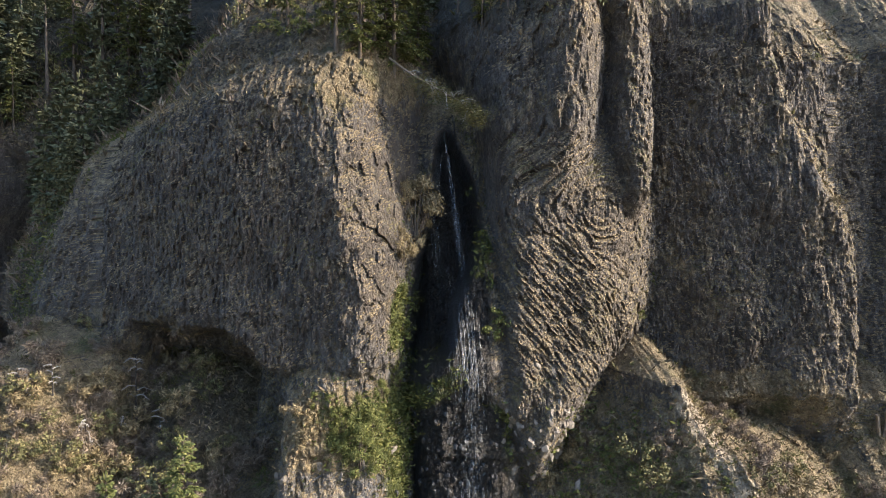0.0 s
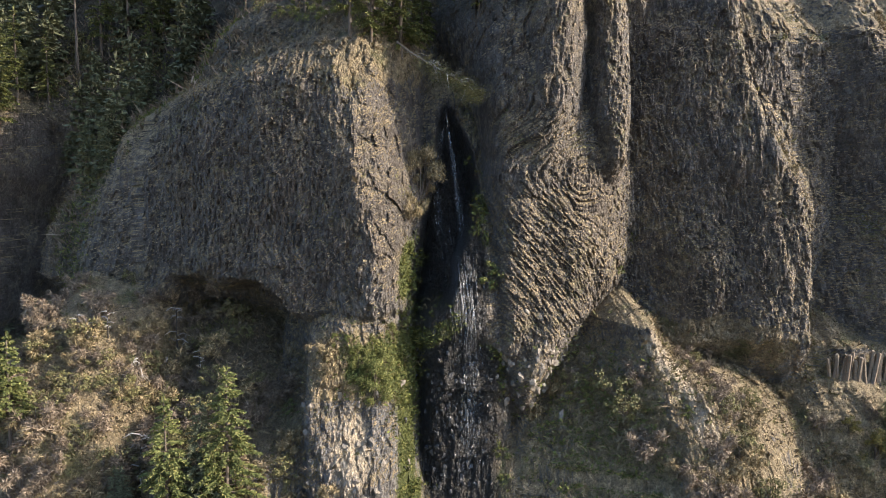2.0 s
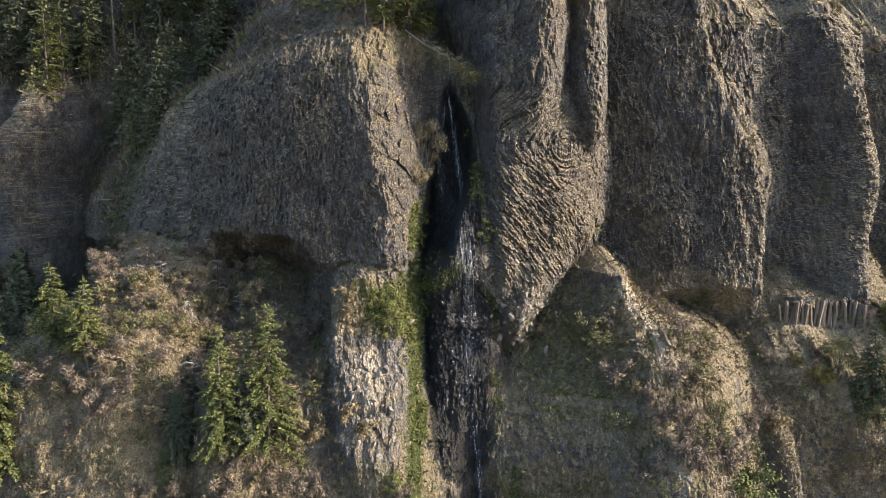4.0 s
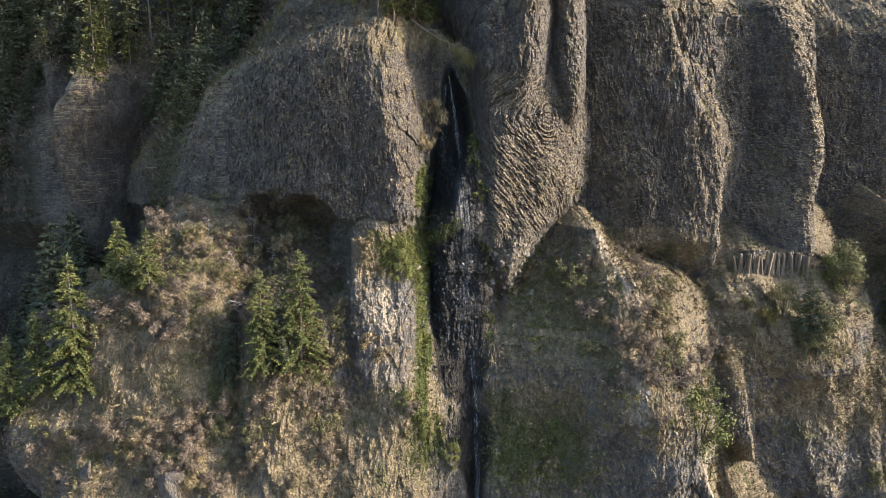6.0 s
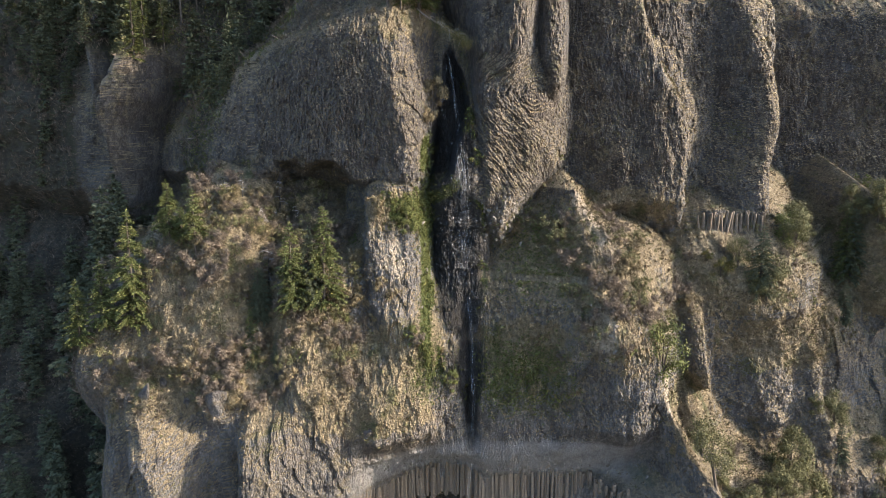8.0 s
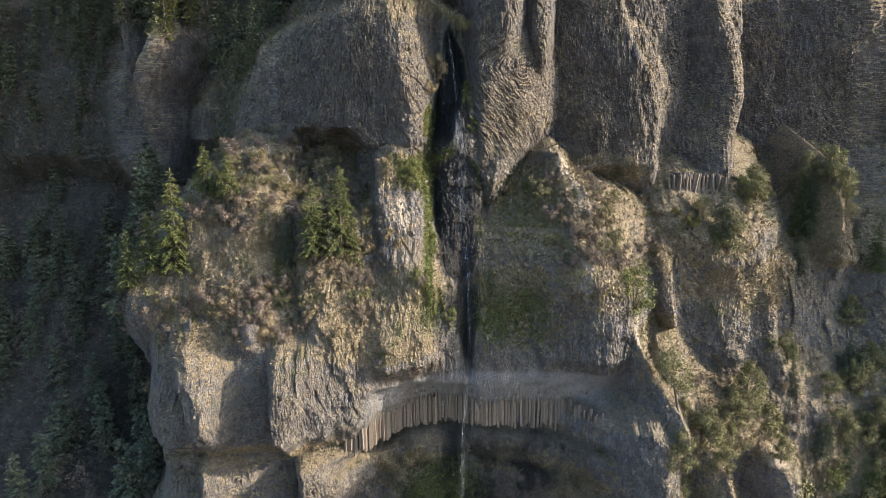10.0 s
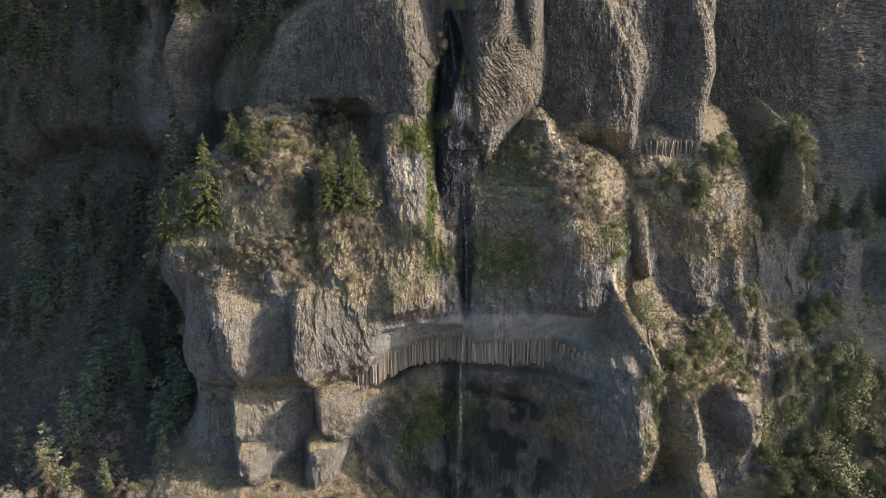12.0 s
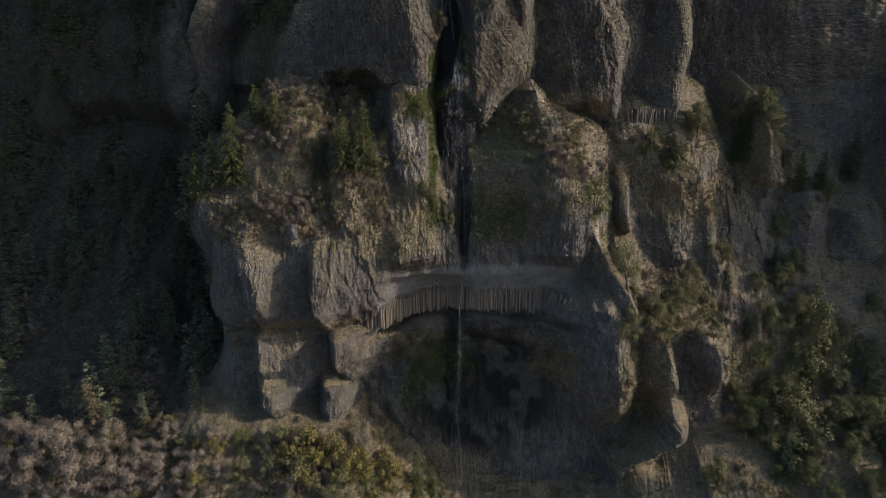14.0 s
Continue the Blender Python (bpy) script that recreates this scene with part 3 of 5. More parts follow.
SAND_LIGHT = 1.3 * np.exp(-((MX - crest_strip) / 1.2) ** 2) * edge_band(MZ, 95, 106, 1.5) + .7 * patch(22.5, 87, 2.2, 5) + .75 * patch(33.2, 76, .8, 4)
SAND_LIGHT += .8 * patch(43.5, 59.5, 1.5, 2.5) + .8 * patch(52, 47, 1.6, 3.5) + .7 * patch(62, 49, 3, 1.5) + .6 * patch(-8.5, 96, 2.5, 6) + .6 * patch(-29, 83, 1.5, 6)
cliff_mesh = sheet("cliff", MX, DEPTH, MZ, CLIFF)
for key, value in (("wet_shade", WET_SHADE), ("moss", MOSS), ("turf", TURF), ("brush", BRUSH), ("pale", PALE_BAND), ("litter_shade", LITTER_SHADE), ("sand_light", SAND_LIGHT), ("upper_tone", step(100, 110, MZ + 3 * fbm(MX * .1, MZ * .1, 95, 3)))):
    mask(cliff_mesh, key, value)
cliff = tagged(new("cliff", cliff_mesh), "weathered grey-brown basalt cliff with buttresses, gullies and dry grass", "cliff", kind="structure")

valley = sheet("ground", *np.meshgrid([-4000, -800, 0, 800, 4000], [-4000, -900, -200, 18, 60]), np.full((5, 5), -1.0), CLIFF)
for key in ("wet_shade", "moss", "brush", "pale", "litter_shade", "sand_light", "upper_tone"):
    mask(valley, key, np.zeros(25))
mask(valley, "turf", np.ones(25))
tagged(new("ground", valley), "dry grassy valley floor below the cliff", "ground", kind="structure")


# ---- plant and rock pieces ----
class Buf:
    """Collects vertices and faces of one mesh."""

    def __init__(self):
        self.v, self.f = [], []

    def face(self, pts):
        n = len(self.v)
        self.v.extend(tuple(p) for p in pts)
        self.f.append(tuple(range(n, n + len(pts))))

    def tube(self, path, radii, sides=6):
        n, path = len(self.v), [Vector(p) for p in path]
        for i, (p, r) in enumerate(zip(path, radii)):
            d = (path[min(i + 1, len(path) - 1)] - path[max(i - 1, 0)]).normalized()
            a = d.cross(Vector((.31, .95, .05))).normalized()
            b = d.cross(a)
            self.v.extend(tuple(p + (a * math.cos(k * math.tau / sides) + b * math.sin(k * math.tau / sides)) * r) for k in range(sides))
        for i in range(len(path) - 1):
            for k in range(sides):
                q = n + i * sides
                self.f.append((q + k, q + (k + 1) % sides, q + sides + (k + 1) % sides, q + sides + k))
        self.f.append(tuple(n + (len(path) - 1) * sides + k for k in range(sides)))

    def blade(self, base, tip, width, rng):
        """A leaf or needle spray as a pointed four-cornered blade."""
        d = tip - base
        s = d.cross(Vector((rng.uniform(-1, 1), rng.uniform(-1, 1), rng.uniform(.2, 1.4)))).normalized() * width
        mid = base + d * .45
        self.face((base, mid + s, tip, mid - s))

    def mesh(self, name, material, smooth=False):
        me = bpy.data.meshes.new(name)
        me.from_pydata(self.v, [], self.f)
        me.materials.append(material)
        me.polygons.foreach_set("use_smooth", [smooth] * len(me.polygons))
        return me


def foliage(name, dark, light, dry):
    n = Nodes(name)
    col = n.ramp(n.island(), (.0, dark), (.72, light), (1.0, dry))
    col = n.mix(n.math("MULTIPLY", n.noise(.5, 3), .6), col, dark)
    m = n.done(col, .75, n.noise(20, 2), .3, .02, .2)
    n.bsdf.inputs["Subsurface Weight"].default_value = 0.0
    return m


def bark(name, dark, light):
    n = Nodes(name)
    return n.done(n.ramp(n.noise(3.5, 6, .7, (2.5, 2.5, .4)), (.3, dark), (.7, light)), .9, n.noise(7, 6, .7, (3, 3, .4)), .8, .05, .2)


FIR = foliage("fir_needles", (.050, .060, .018), (.140, .150, .044), (.26, .23, .08))
# grey-green fir tone, lifted and flattened to carry the haze over the woods
FIR_DIM = foliage("hazy_grey_fir_needles", (.066, .072, .040), (.130, .136, .070), (.20, .185, .105))
DRY_FIR = foliage("dry_fir_needles", (.10, .075, .04), (.20, .155, .085), (.28, .22, .12))
LEAF = foliage("green_leaves", (.055, .064, .016), (.150, .158, .042), (.25, .22, .075))
OLIVE = foliage("olive_leaves", (.065, .063, .025), (.165, .152, .060), (.28, .235, .10))
GOLD = foliage("autumn_leaves", (.07, .06, .018), (.19, .16, .04), (.32, .23, .06))
STRAW = foliage("dry_stems", (.10, .08, .042), (.235, .182, .095), (.39, .305, .165))
BROWN = foliage("brown_scrub", (.078, .061, .038), (.175, .137, .08), (.30, .235, .13))
TWIGS = foliage("fine_twigs", (.085, .066, .046), (.19, .148, .104), (.31, .245, .17))
PALE_TWIGS = foliage("pale_twigs", (.12, .095, .068), (.24, .19, .135), (.36, .285, .20))
BARK = bark("bark", (.045, .036, .028), (.13, .105, .08))
DEAD = bark("weathered_deadwood", (.16, .145, .125), (.42, .39, .35))
CHARRED = bark("charred_bark", (.022, .019, .016), (.085, .072, .058))
TWIG = bark("bare_twigs", (.075, .06, .046), (.19, .155, .12))


def part(name, me, parent, label=""):
    ob = new(name, me)
    ob.parent = parent
    if label:
        tagged(ob, label)
    return ob


def fir(height, seed, needles, low=.12, spread=.20, sparse=1.0, coarse=1.0):
    """A conifer: tapered trunk and drooping whorls of needle sprays. Returns its two meshes."""
    rng = random.Random(seed)
    lean = Vector((rng.uniform(-.02, .02), rng.uniform(-.02, .02), 1))
    t, c = Buf(), Buf()
    t.tube([lean * (height * k / 6) for k in range(7)], [height * .014 * (1 - k / 6.3) + .015 for k in range(7)], 7)
    z = height * low
    while z < height * .985:
        f = z / height
        reach = height * spread * (1 - f) ** .75 * (.55 + .45 * min(1, (f - low) / .12 + .35)) + .16
        for k in range(rng.choice((5, 6, 7, 8))):
            if rng.random() > sparse:
                continue
            ang, r = rng.uniform(0, math.tau), reach * rng.uniform(.62, 1.15)
            out = Vector((math.cos(ang), math.sin(ang), 0))
            side = Vector((-out.y, out.x, 0))
            root = lean * z
            rise = rng.uniform(-.05, .22) + .25 * f
            at = lambda s: root + out * (r * s) + Vector((0, 0, r * (rise * s - .42 * s * s)))
            t.tube([root, at(.55), at(.95)], [.018 + .012 * r, .014, .006], 3)
            n = max(6, int(r * 14 / coarse))
            for i in range(n):
                s = .22 + .78 * (i + rng.random()) / n
                p = at(min(s, 1))
                size = (.22 + .08 * r * (1 - s)) * rng.uniform(.7, 1.25) * coarse
                for w in (-1, 1):
                    c.blade(p, p + (side * (w * rng.uniform(.5, 1.1)) + out * rng.uniform(.25, .8) + Vector((0, 0, rng.uniform(-.55, .1)))) * size, size * .27, rng)
                c.blade(p, p + (out * .9 + side * rng.uniform(-.4, .4) + Vector((0, 0, rng.uniform(-.3, .35)))) * size, size * .26, rng)
                if rng.random() < .6:
                    c.blade(p, p + Vector((rng.uniform(-.3, .3), rng.uniform(-.3, .3), -.9)) * size, size * .17, rng)
        z += rng.uniform(.26, .46) * (.7 + height * .03) * coarse
    top = lean * height
    for k in range(6):
        c.blade(top - Vector((0, 0, .5)), top + Vector((rng.uniform(-.2, .2), rng.uniform(-.2, .2), rng.uniform(-.1, .5))), .07, rng)
    return t.mesh("trunk", BARK, True), c.mesh("crown", needles)


def leafy(height, seed, leaves, width=.42, count=1500, leaf=.26, stem=.18, lean=(0, 0), wood=None, slim=.40):
    """A broadleaved tree or shrub: trunk with limbs, and leaves gathered in uneven clumps."""
    rng = random.Random(seed)
    t, c = Buf(), Buf()
    top = Vector((lean[0] * height, lean[1] * height, height * .72))
    fork = top * stem * 1.6
    t.tube([(0, 0, -.3), fork * .5, fork, top * .75, top], [height * .026, height * .021, height * .018, height * .009, .012], 6)
    clumps = []
    for k in range(rng.randint(14, 18)):
        f = rng.uniform(stem, 1.0)
        ang = rng.uniform(0, math.tau)
        r = height * width * math.sqrt(max(.08, 1 - (2 * (f - stem) / (1 - stem) - .85) ** 2 * .8)) * rng.uniform(.35, .95)
        p = Vector((lean[0] * height * f + math.cos(ang) * r, lean[1] * height * f + math.sin(ang) * r, height * f * rng.uniform(.85, 1)))
        clumps.append((p, height * rng.uniform(.10, .18)))
        t.tube([fork * rng.uniform(.6, 1.2), (fork + p) * .5 + Vector((0, 0, height * .04)), p], [height * .010, height * .006, .008], 4)
    for k in range(count):
        p, r = rng.choice(clumps)
        d = Vector((rng.gauss(0, 1), rng.gauss(0, 1), rng.gauss(0, .75))).normalized() * r * rng.uniform(.35, 1.15)
        q = p + d
        out = (d.normalized() + Vector((rng.gauss(0, .45), rng.gauss(0, .45), rng.gauss(.2, .4)))).normalized()
        way = out.cross(Vector((rng.gauss(0, 1), rng.gauss(0, 1), rng.gauss(0, 1)))).normalized()
        s = leaf * rng.uniform(.7, 1.4)
        wide = out.cross(way) * (s * slim)
        c.face((q, q + way * (s * .45) + wide, q + way * s, q + way * (s * .45) - wide))
    return t.mesh("trunk", wood or BARK, True), c.mesh("crown", leaves)


def snag(height, seed, limbs=11, droop=.3):
    """A dead standing tree: bare bleached trunk and crooked limbs. Returns trunk and limb meshes."""
    rng = random.Random(seed)
    t = Buf()
    lean = Vector((rng.uniform(-.05, .05), rng.uniform(-.05, .05), 1))
    t.tube([lean * (height * k / 7) + Vector((rng.uniform(-.03, .03), rng.uniform(-.03, .03), 0)) for k in range(8)],
           [height * .017 * (1 - k / 8) + .025 for k in range(8)], 6)
    arms = []
    for k in range(limbs):
        b = Buf()
        f = rng.uniform(.35, .97)
        ang, r = rng.uniform(0, math.tau), height * rng.uniform(.12, .34) * (1.2 - f * .6)
        out = Vector((math.cos(ang), math.sin(ang), rng.uniform(.0, .25)))
        p = lean * (height * f)
        m, e = p + out * r * .5 + Vector((0, 0, .05 * r)), p + out * r - Vector((0, 0, droop * r))
        b.tube([p, m, e], [.07, .05, .02], 4)
        for j in range(3):
            q = m.lerp(e, rng.random())
            b.tube([q, q + Vector((rng.uniform(-.5, .5), rng.uniform(-.5, .5), rng.uniform(-.6, .3))) * r * .5], [.032, .012], 3)
        arms.append(b.mesh("limb", DEAD))
    return t.mesh("trunk", CHARRED, True), arms


def thing(name, label, category, parts, group=""):
    """An empty that carries the named part meshes."""
    ob = tagged(new(name), label, category, group)
    for key, me in parts:
        part(key, me, ob)
    return ob


STOCK = {}


def stand(kind, x, z, size=1.0, turn=0.0, sink=.25, forward=0.0, tilt=(0, 0), label="", group=""):
    """Sets a copy of a stocked plant on the face at x, z. size: its scale."""
    y = depth_at(x, z) + sink - forward
    m = pose(x, y, z, tilt[0], tilt[1], turn) @ Matrix.Scale(size, 4)
    ob = STOCK[kind]
    if ob.get("placed"):
        ob = copy_thing(ob, m)
        ob.matrix_basis = m
    else:
        ob.matrix_basis = m
    ob["placed"] = 1
    if label:
        ob["label"] = label
    if group:
        ob["group"] = group
    return ob


# ---- plants: one of each kind, then copies set on the face ----
def stock(kind, name, label, category, parts, group):
    STOCK[kind] = thing(name, label, category, parts, group)


def pair(meshes):
    return list(zip(("trunk", "crown"), meshes))


def dead_parts(meshes):
    return [("trunk", meshes[0])] + [("limb", m) for m in meshes[1]]


stock("fir_a", "fir_tree", "tall sunlit green fir standing on the cliff ledge", "tree", pair(fir(14, 11, FIR, .08, .25)), "ledge firs")
stock("fir_b", "fir_tree", "narrow young green fir on the cliff ledge", "tree", pair(fir(10, 12, FIR, .10, .24)), "ledge firs")
stock("fir_c", "fir_tree", "small bushy green fir at the edge of the knoll", "tree", pair(fir(9, 13, FIR, .12, .30)), "ledge firs")
stock("fir_stem", "fir_tree", "green fir with a bare lower trunk on the knoll", "tree", pair(fir(11, 14, FIR, .44, .26)), "ledge firs")
stock("fir_d", "fir_tree", "grey-green drooping fir among dry scrub on the slope", "tree", pair(fir(12, 15, FIR_DIM, .05, .25, .95)), "slope firs")
stock("fir_e", "fir_tree", "green fir rising from dry scrub on the slope", "tree", pair(fir(12, 20, FIR, .06, .25, .95)), "slope firs")
stock("fir_top", "fir_tree", "tall fir with sparse green boughs above the cliff edge", "tree", pair(fir(14, 16, FIR, .22, .17, .6)), "cliff-top firs")
stock("fir_edge", "fir_tree", "lush sunlit fir with spreading boughs on the cliff edge", "tree", pair(fir(14, 19, FIR, .10, .22, .75)), "cliff-top firs")
stock("trunk_top", "fir_tree", "tall bare-trunked fir in the shaded wood above the cliff", "tree", pair(fir(14, 17, FIR_DIM, .62, .14, .5)), "cliff-top firs")
stock("leaf_tree", "broadleaf_tree", "pale olive broadleaved tree growing from the rock", "tree", pair(leafy(8, 21, OLIVE, .34, 4200, .21)), "broadleaved trees")
stock("olive_tree", "broadleaf_tree", "rounded olive-green broadleaved tree on the rocky slope", "tree", pair(leafy(8, 22, OLIVE, .40, 5200, .21, .14)), "broadleaved trees")
stock("green_tree", "broadleaf_tree", "dark green broadleaved tree against the rock", "tree", pair(leafy(8, 23, LEAF, .32, 4200, .20, .1)), "broadleaved trees")
stock("pine", "pine_tree", "leaning pine with a bare trunk on a grassy slope", "tree", pair(leafy(9, 24, OLIVE, .40, 4600, .19, .42, (.14, -.03))), "")
stock("snag_a", "dead_tree", "burnt dead tree with crooked bleached limbs on the knoll", "dead tree", dead_parts(snag(6, 31, 12)), "dead trees")
stock("snag_b", "dead_tree", "charred dead tree with drooping silver-grey limbs", "dead tree", dead_parts(snag(4, 32, 14, .8)), "dead trees")
stock("snag_c", "dead_tree", "thin bare dead sapling on the knoll", "dead tree", dead_parts(snag(4, 33, 9, .1)), "dead trees")
stock("dead_fir", "fir_tree", "leaning brown dead fir above bare scrub", "dead tree", pair(fir(9, 18, DRY_FIR, .25, .16, .8)), "")
stock("bare_tree", "bare_shrub", "tall bare grey-brown shrub on the sunny foot slope", "shrub", pair(leafy(5, 41, PALE_TWIGS, .42, 4200, .42, .06, wood=TWIG, slim=.07)), "bare shrubs")
stock("gold_bush", "bush", "yellow-green leafy bush on the foot slope", "shrub", pair(leafy(4, 51, GOLD, .55, 2600, .15, .05)), "leafy bushes")
stock("green_bush", "bush", "dense green leafy bush beside the falls", "shrub", pair(leafy(4, 52, LEAF, .50, 4400, .11, .05)), "leafy bushes")
stock("olive_bush", "bush", "dull olive bush on the dry slope", "shrub", pair(leafy(4, 53, OLIVE, .55, 2400, .14, .05)), "leafy bushes")
stock("pale_bush", "bush", "pale half-bare bush hanging beside the waterfall", "shrub", pair(leafy(4, 54, STRAW, .36, 2600, .26, .05, wood=TWIG, slim=.13)), "leafy bushes")
stock("green_shrub", "shrub", "small green shrub rooted in the rock", "shrub", pair(leafy(2.2, 55, LEAF, .5, 900, .12, .05)), "small shrubs")
stock("olive_shrub", "shrub", "small olive shrub in dry grass", "shrub", pair(leafy(2.2, 56, OLIVE, .6, 900, .12, .05)), "small shrubs")
stock("dry_shrub", "shrub", "small dry straw-coloured shrub", "shrub", pair(leafy(2.2, 57, STRAW, .6, 1300, .30, .05, wood=TWIG, slim=.10)), "small shrubs")
stock("bare_shrub", "bare_shrub", "low bare twiggy shrub on the dry slope", "shrub", pair(leafy(2.2, 42, TWIGS, .6, 1500, .36, .04, wood=TWIG, slim=.07)), "bare shrubs")

stand("fir_a", -47.0, 86.5, 1.31, 122, forward=0.2)
stand("fir_b", -51.7, 86.5, 1.13, 174, forward=1.1)
stand("fir_b", -55.4, 83.9, 1.07, 197, forward=0.6)
stand("fir_c", -42.2, 99.9, 1.01, 87)
stand("fir_stem", -37.5, 95.3, 1.13, 306)
stand("fir_c", -40.1, 99.2, 0.68, 58)
stand("fir_e", -22.7, 90.2, 1.09, 252, forward=1.5)
stand("fir_e", -18.4, 90.5, 1.25, 359, forward=1.5)
stand("fir_d", -20.6, 90.6, 0.98, 109, forward=1)
stand("fir_d", -28.5, 88.2, 0.67, 94, forward=.6)
stand("fir_e", -29.6, 82.9, 0.61, 311, forward=.6)
stand("fir_d", -27.8, 87.6, 0.71, 313)
stand("fir_d", -29.3, 81.1, 0.60, 164)
stand("fir_d", -25.7, 81.8, 0.42, 44)
stand("fir_d", 75.0, 87.4, 1.17, 294)
stand("fir_d", 72.1, 80.3, 0.68, 126)
stand("fir_d", 94.6, 80.7, 0.89, 52)
stand("fir_d", 109.3, 80.8, 1.25, 0)
stand("fir_d", 74.5, 90.3, 0.77, 183)
stand("fir_d", 83.9, 10.2, 0.72, 21)
stand("fir_d", 115.9, 43.2, 0.81, 149)
stand("fir_d", 72.0, 10.4, 0.39, 201)
stand("fir_d", 85.0, 86.3, 0.42, 56)
stand("fir_e", 74.2, 87.6, 1.15, 194)
stand("fir_e", 89.6, 80.4, .85, 40)
stand("olive_tree", 96.5, 79.0, .95, 100)
stand("olive_tree", 99.0, 76.5, .85, 10)
stand("leaf_tree", 77.8, 98.6, 1.01, 194)
stand("leaf_tree", 75.4, 98.2, 0.92, 174)
stand("leaf_tree", 60.0, 94.4, 0.99, 30)
stand("leaf_tree", 60.9, 95.9, 0.92, 136)
stand("leaf_tree", 51.4, 87.0, 0.56, 49)
stand("green_tree", 32.1, 78.7, 1.26, 322)
stand("olive_tree", 31.7, 83.7, 0.49, 343)
stand("pine", 39.4, 63.2, 1.17, 168)
stand("olive_tree", 92.1, 44.5, 1.77, 161)
stand("leaf_tree", 93.0, 28.5, 2.25, 3)
stand("olive_tree", 84.4, 21.5, 2.06, 207)
stand("green_tree", 78.2, 37.7, 0.99, 255)
stand("green_tree", 75.1, 23.2, 1.34, 240)
stand("leaf_tree", 109.3, 28.5, 1.79, 73)
stand("leaf_tree", 78.2, 46.8, 1.12, 151)
stand("leaf_tree", 84.8, 26.6, 1.57, 22)
stand("olive_tree", 96.4, 35.9, 1.74, 190)
stand("olive_tree", 83.3, 46.1, 1.04, 56)
stand("olive_tree", 62.1, 15.5, 1.10, 231)
stand("leaf_tree", 77.0, 20.8, 1.32, 199)
stand("olive_tree", 106.8, 36.6, 0.99, 181)
stand("olive_tree", 62.9, 52.2, 0.73, 85)
stand("leaf_tree", 55.0, 57.2, 0.69, 292)
stand("olive_tree", 111.2, 47.7, 0.88, 107)
stand("olive_tree", 56.9, 58.5, 1.14, 51)
stand("olive_tree", 51.4, 57.3, 0.94, 264)
stand("olive_tree", 60.2, 51.5, 1.34, 165)
stand("olive_tree", 47.7, 50.8, 0.78, 328)
stand("olive_tree", 63.5, 50.7, 0.85, 250)
stand("olive_tree", 49.6, 53.8, 0.79, 54)
stand("fir_top", -9.1, 134.5, 1.02, 352)
stand("trunk_top", -7.0, 135.5, 1.01, 158)
stand("trunk_top", -6.2, 136.2, 1.06, 54)
stand("fir_top", -5.2, 135.6, 0.92, 75)
stand("trunk_top", 1.4, 140.0, 0.74, 264)
stand("fir_edge", -4.4, 133.2, 1.07, 31)
stand("fir_edge", -7.1, 134.2, 0.79, 296)
stand("fir_b", -2.4, 135.8, 0.76, 78)
stand("fir_top", -40.8, 142.3, 1.06, 125)
stand("fir_top", -42.3, 139.0, 1.12, 196)
stand("trunk_top", -38.5, 145.3, 1.26, 114)
stand("fir_top", -36.7, 146.7, 1.17, 131)
stand("trunk_top", -58.0, 139.4, 1.20, 54)
stand("trunk_top", -53.8, 137.6, 1.25, 40)
stand("trunk_top", -46.3, 138.7, 1.37, 224)
stand("fir_top", -51.1, 139.5, 1.27, 181)
stand("trunk_top", -34.6, 147.9, 1.32, 236)
stand("trunk_top", -23.3, 143.0, 0.81, 234)
stand("fir_top", -56.3, 131.7, 0.78, 27)
stand("fir_top", -41.0, 148.7, 1.25, 316)
stand("fir_top", -45.1, 145.2, 1.09, 86)
stand("fir_top", -14.8, 138.8, 0.68, 15)
stand("fir_top", 3.5, 136.9, 0.56, 0)
stand("trunk_top", 5.6, 138.5, 0.58, 119)
stand("fir_top", 7.3, 138.3, 0.39, 126)
stand("fir_top", -60.1, 126.1, 1.30, 230)
stand("fir_top", -59.0, 131.9, 0.96, 79)
stand("green_shrub", -13.0, 137.1, 1.20, 315)
stand("green_shrub", -16.3, 138.5, 0.86, 308)
stand("green_shrub", -15.0, 137.4, 0.71, 52)
stand("green_shrub", -17.7, 138.2, 0.71, 215)
stand("green_shrub", -11.2, 138.2, 0.86, 97)
stand("green_shrub", -13.9, 139.1, 0.88, 174)
stand("green_shrub", -8.6, 137.2, 0.69, 49)
stand("snag_a", -27.6, 102.4, 0.98, 252)
stand("snag_b", -28.8, 100.8, 0.90, 291)
stand("snag_c", -35.0, 105.4, 0.83, 321)
stand("snag_c", -33.7, 105.0, 0.85, 86)
stand("snag_b", -27.6, 101.0, 0.64, 330)
stand("snag_c", -32.1, 105.8, 0.82, 148)
stand("snag_a", -27.6, 91.4, 1.17, 208)
stand("snag_c", -38.6, 104.4, 0.38, 7)
stand("snag_c", -24.3, 101.4, 0.83, 179)
stand("dead_fir", -79.8, 32.9, 1.42, 10, tilt=(0, -10))
stand("fir_b", -103.6, 14.4, 1.99, 41)
stand("fir_b", -8.1, 13.1, 1.15, 143)
stand("fir_b", -4.6, 10.4, 0.89, 297)
stand("bare_tree", -92.4, 23.0, 1.95, 259)
stand("bare_tree", -86.7, 26.6, 2.34, 74)
stand("bare_tree", -98.5, 28.5, 1.57, 98)
stand("bare_tree", -102.7, 29.8, 1.01, 151)
stand("bare_tree", -79.1, 23.8, 1.90, 358)
stand("bare_tree", -71.9, 24.0, 1.65, 7)
stand("bare_tree", -68.7, 22.6, 1.64, 52)
stand("bare_tree", -92.8, 30.3, 1.00, 156)
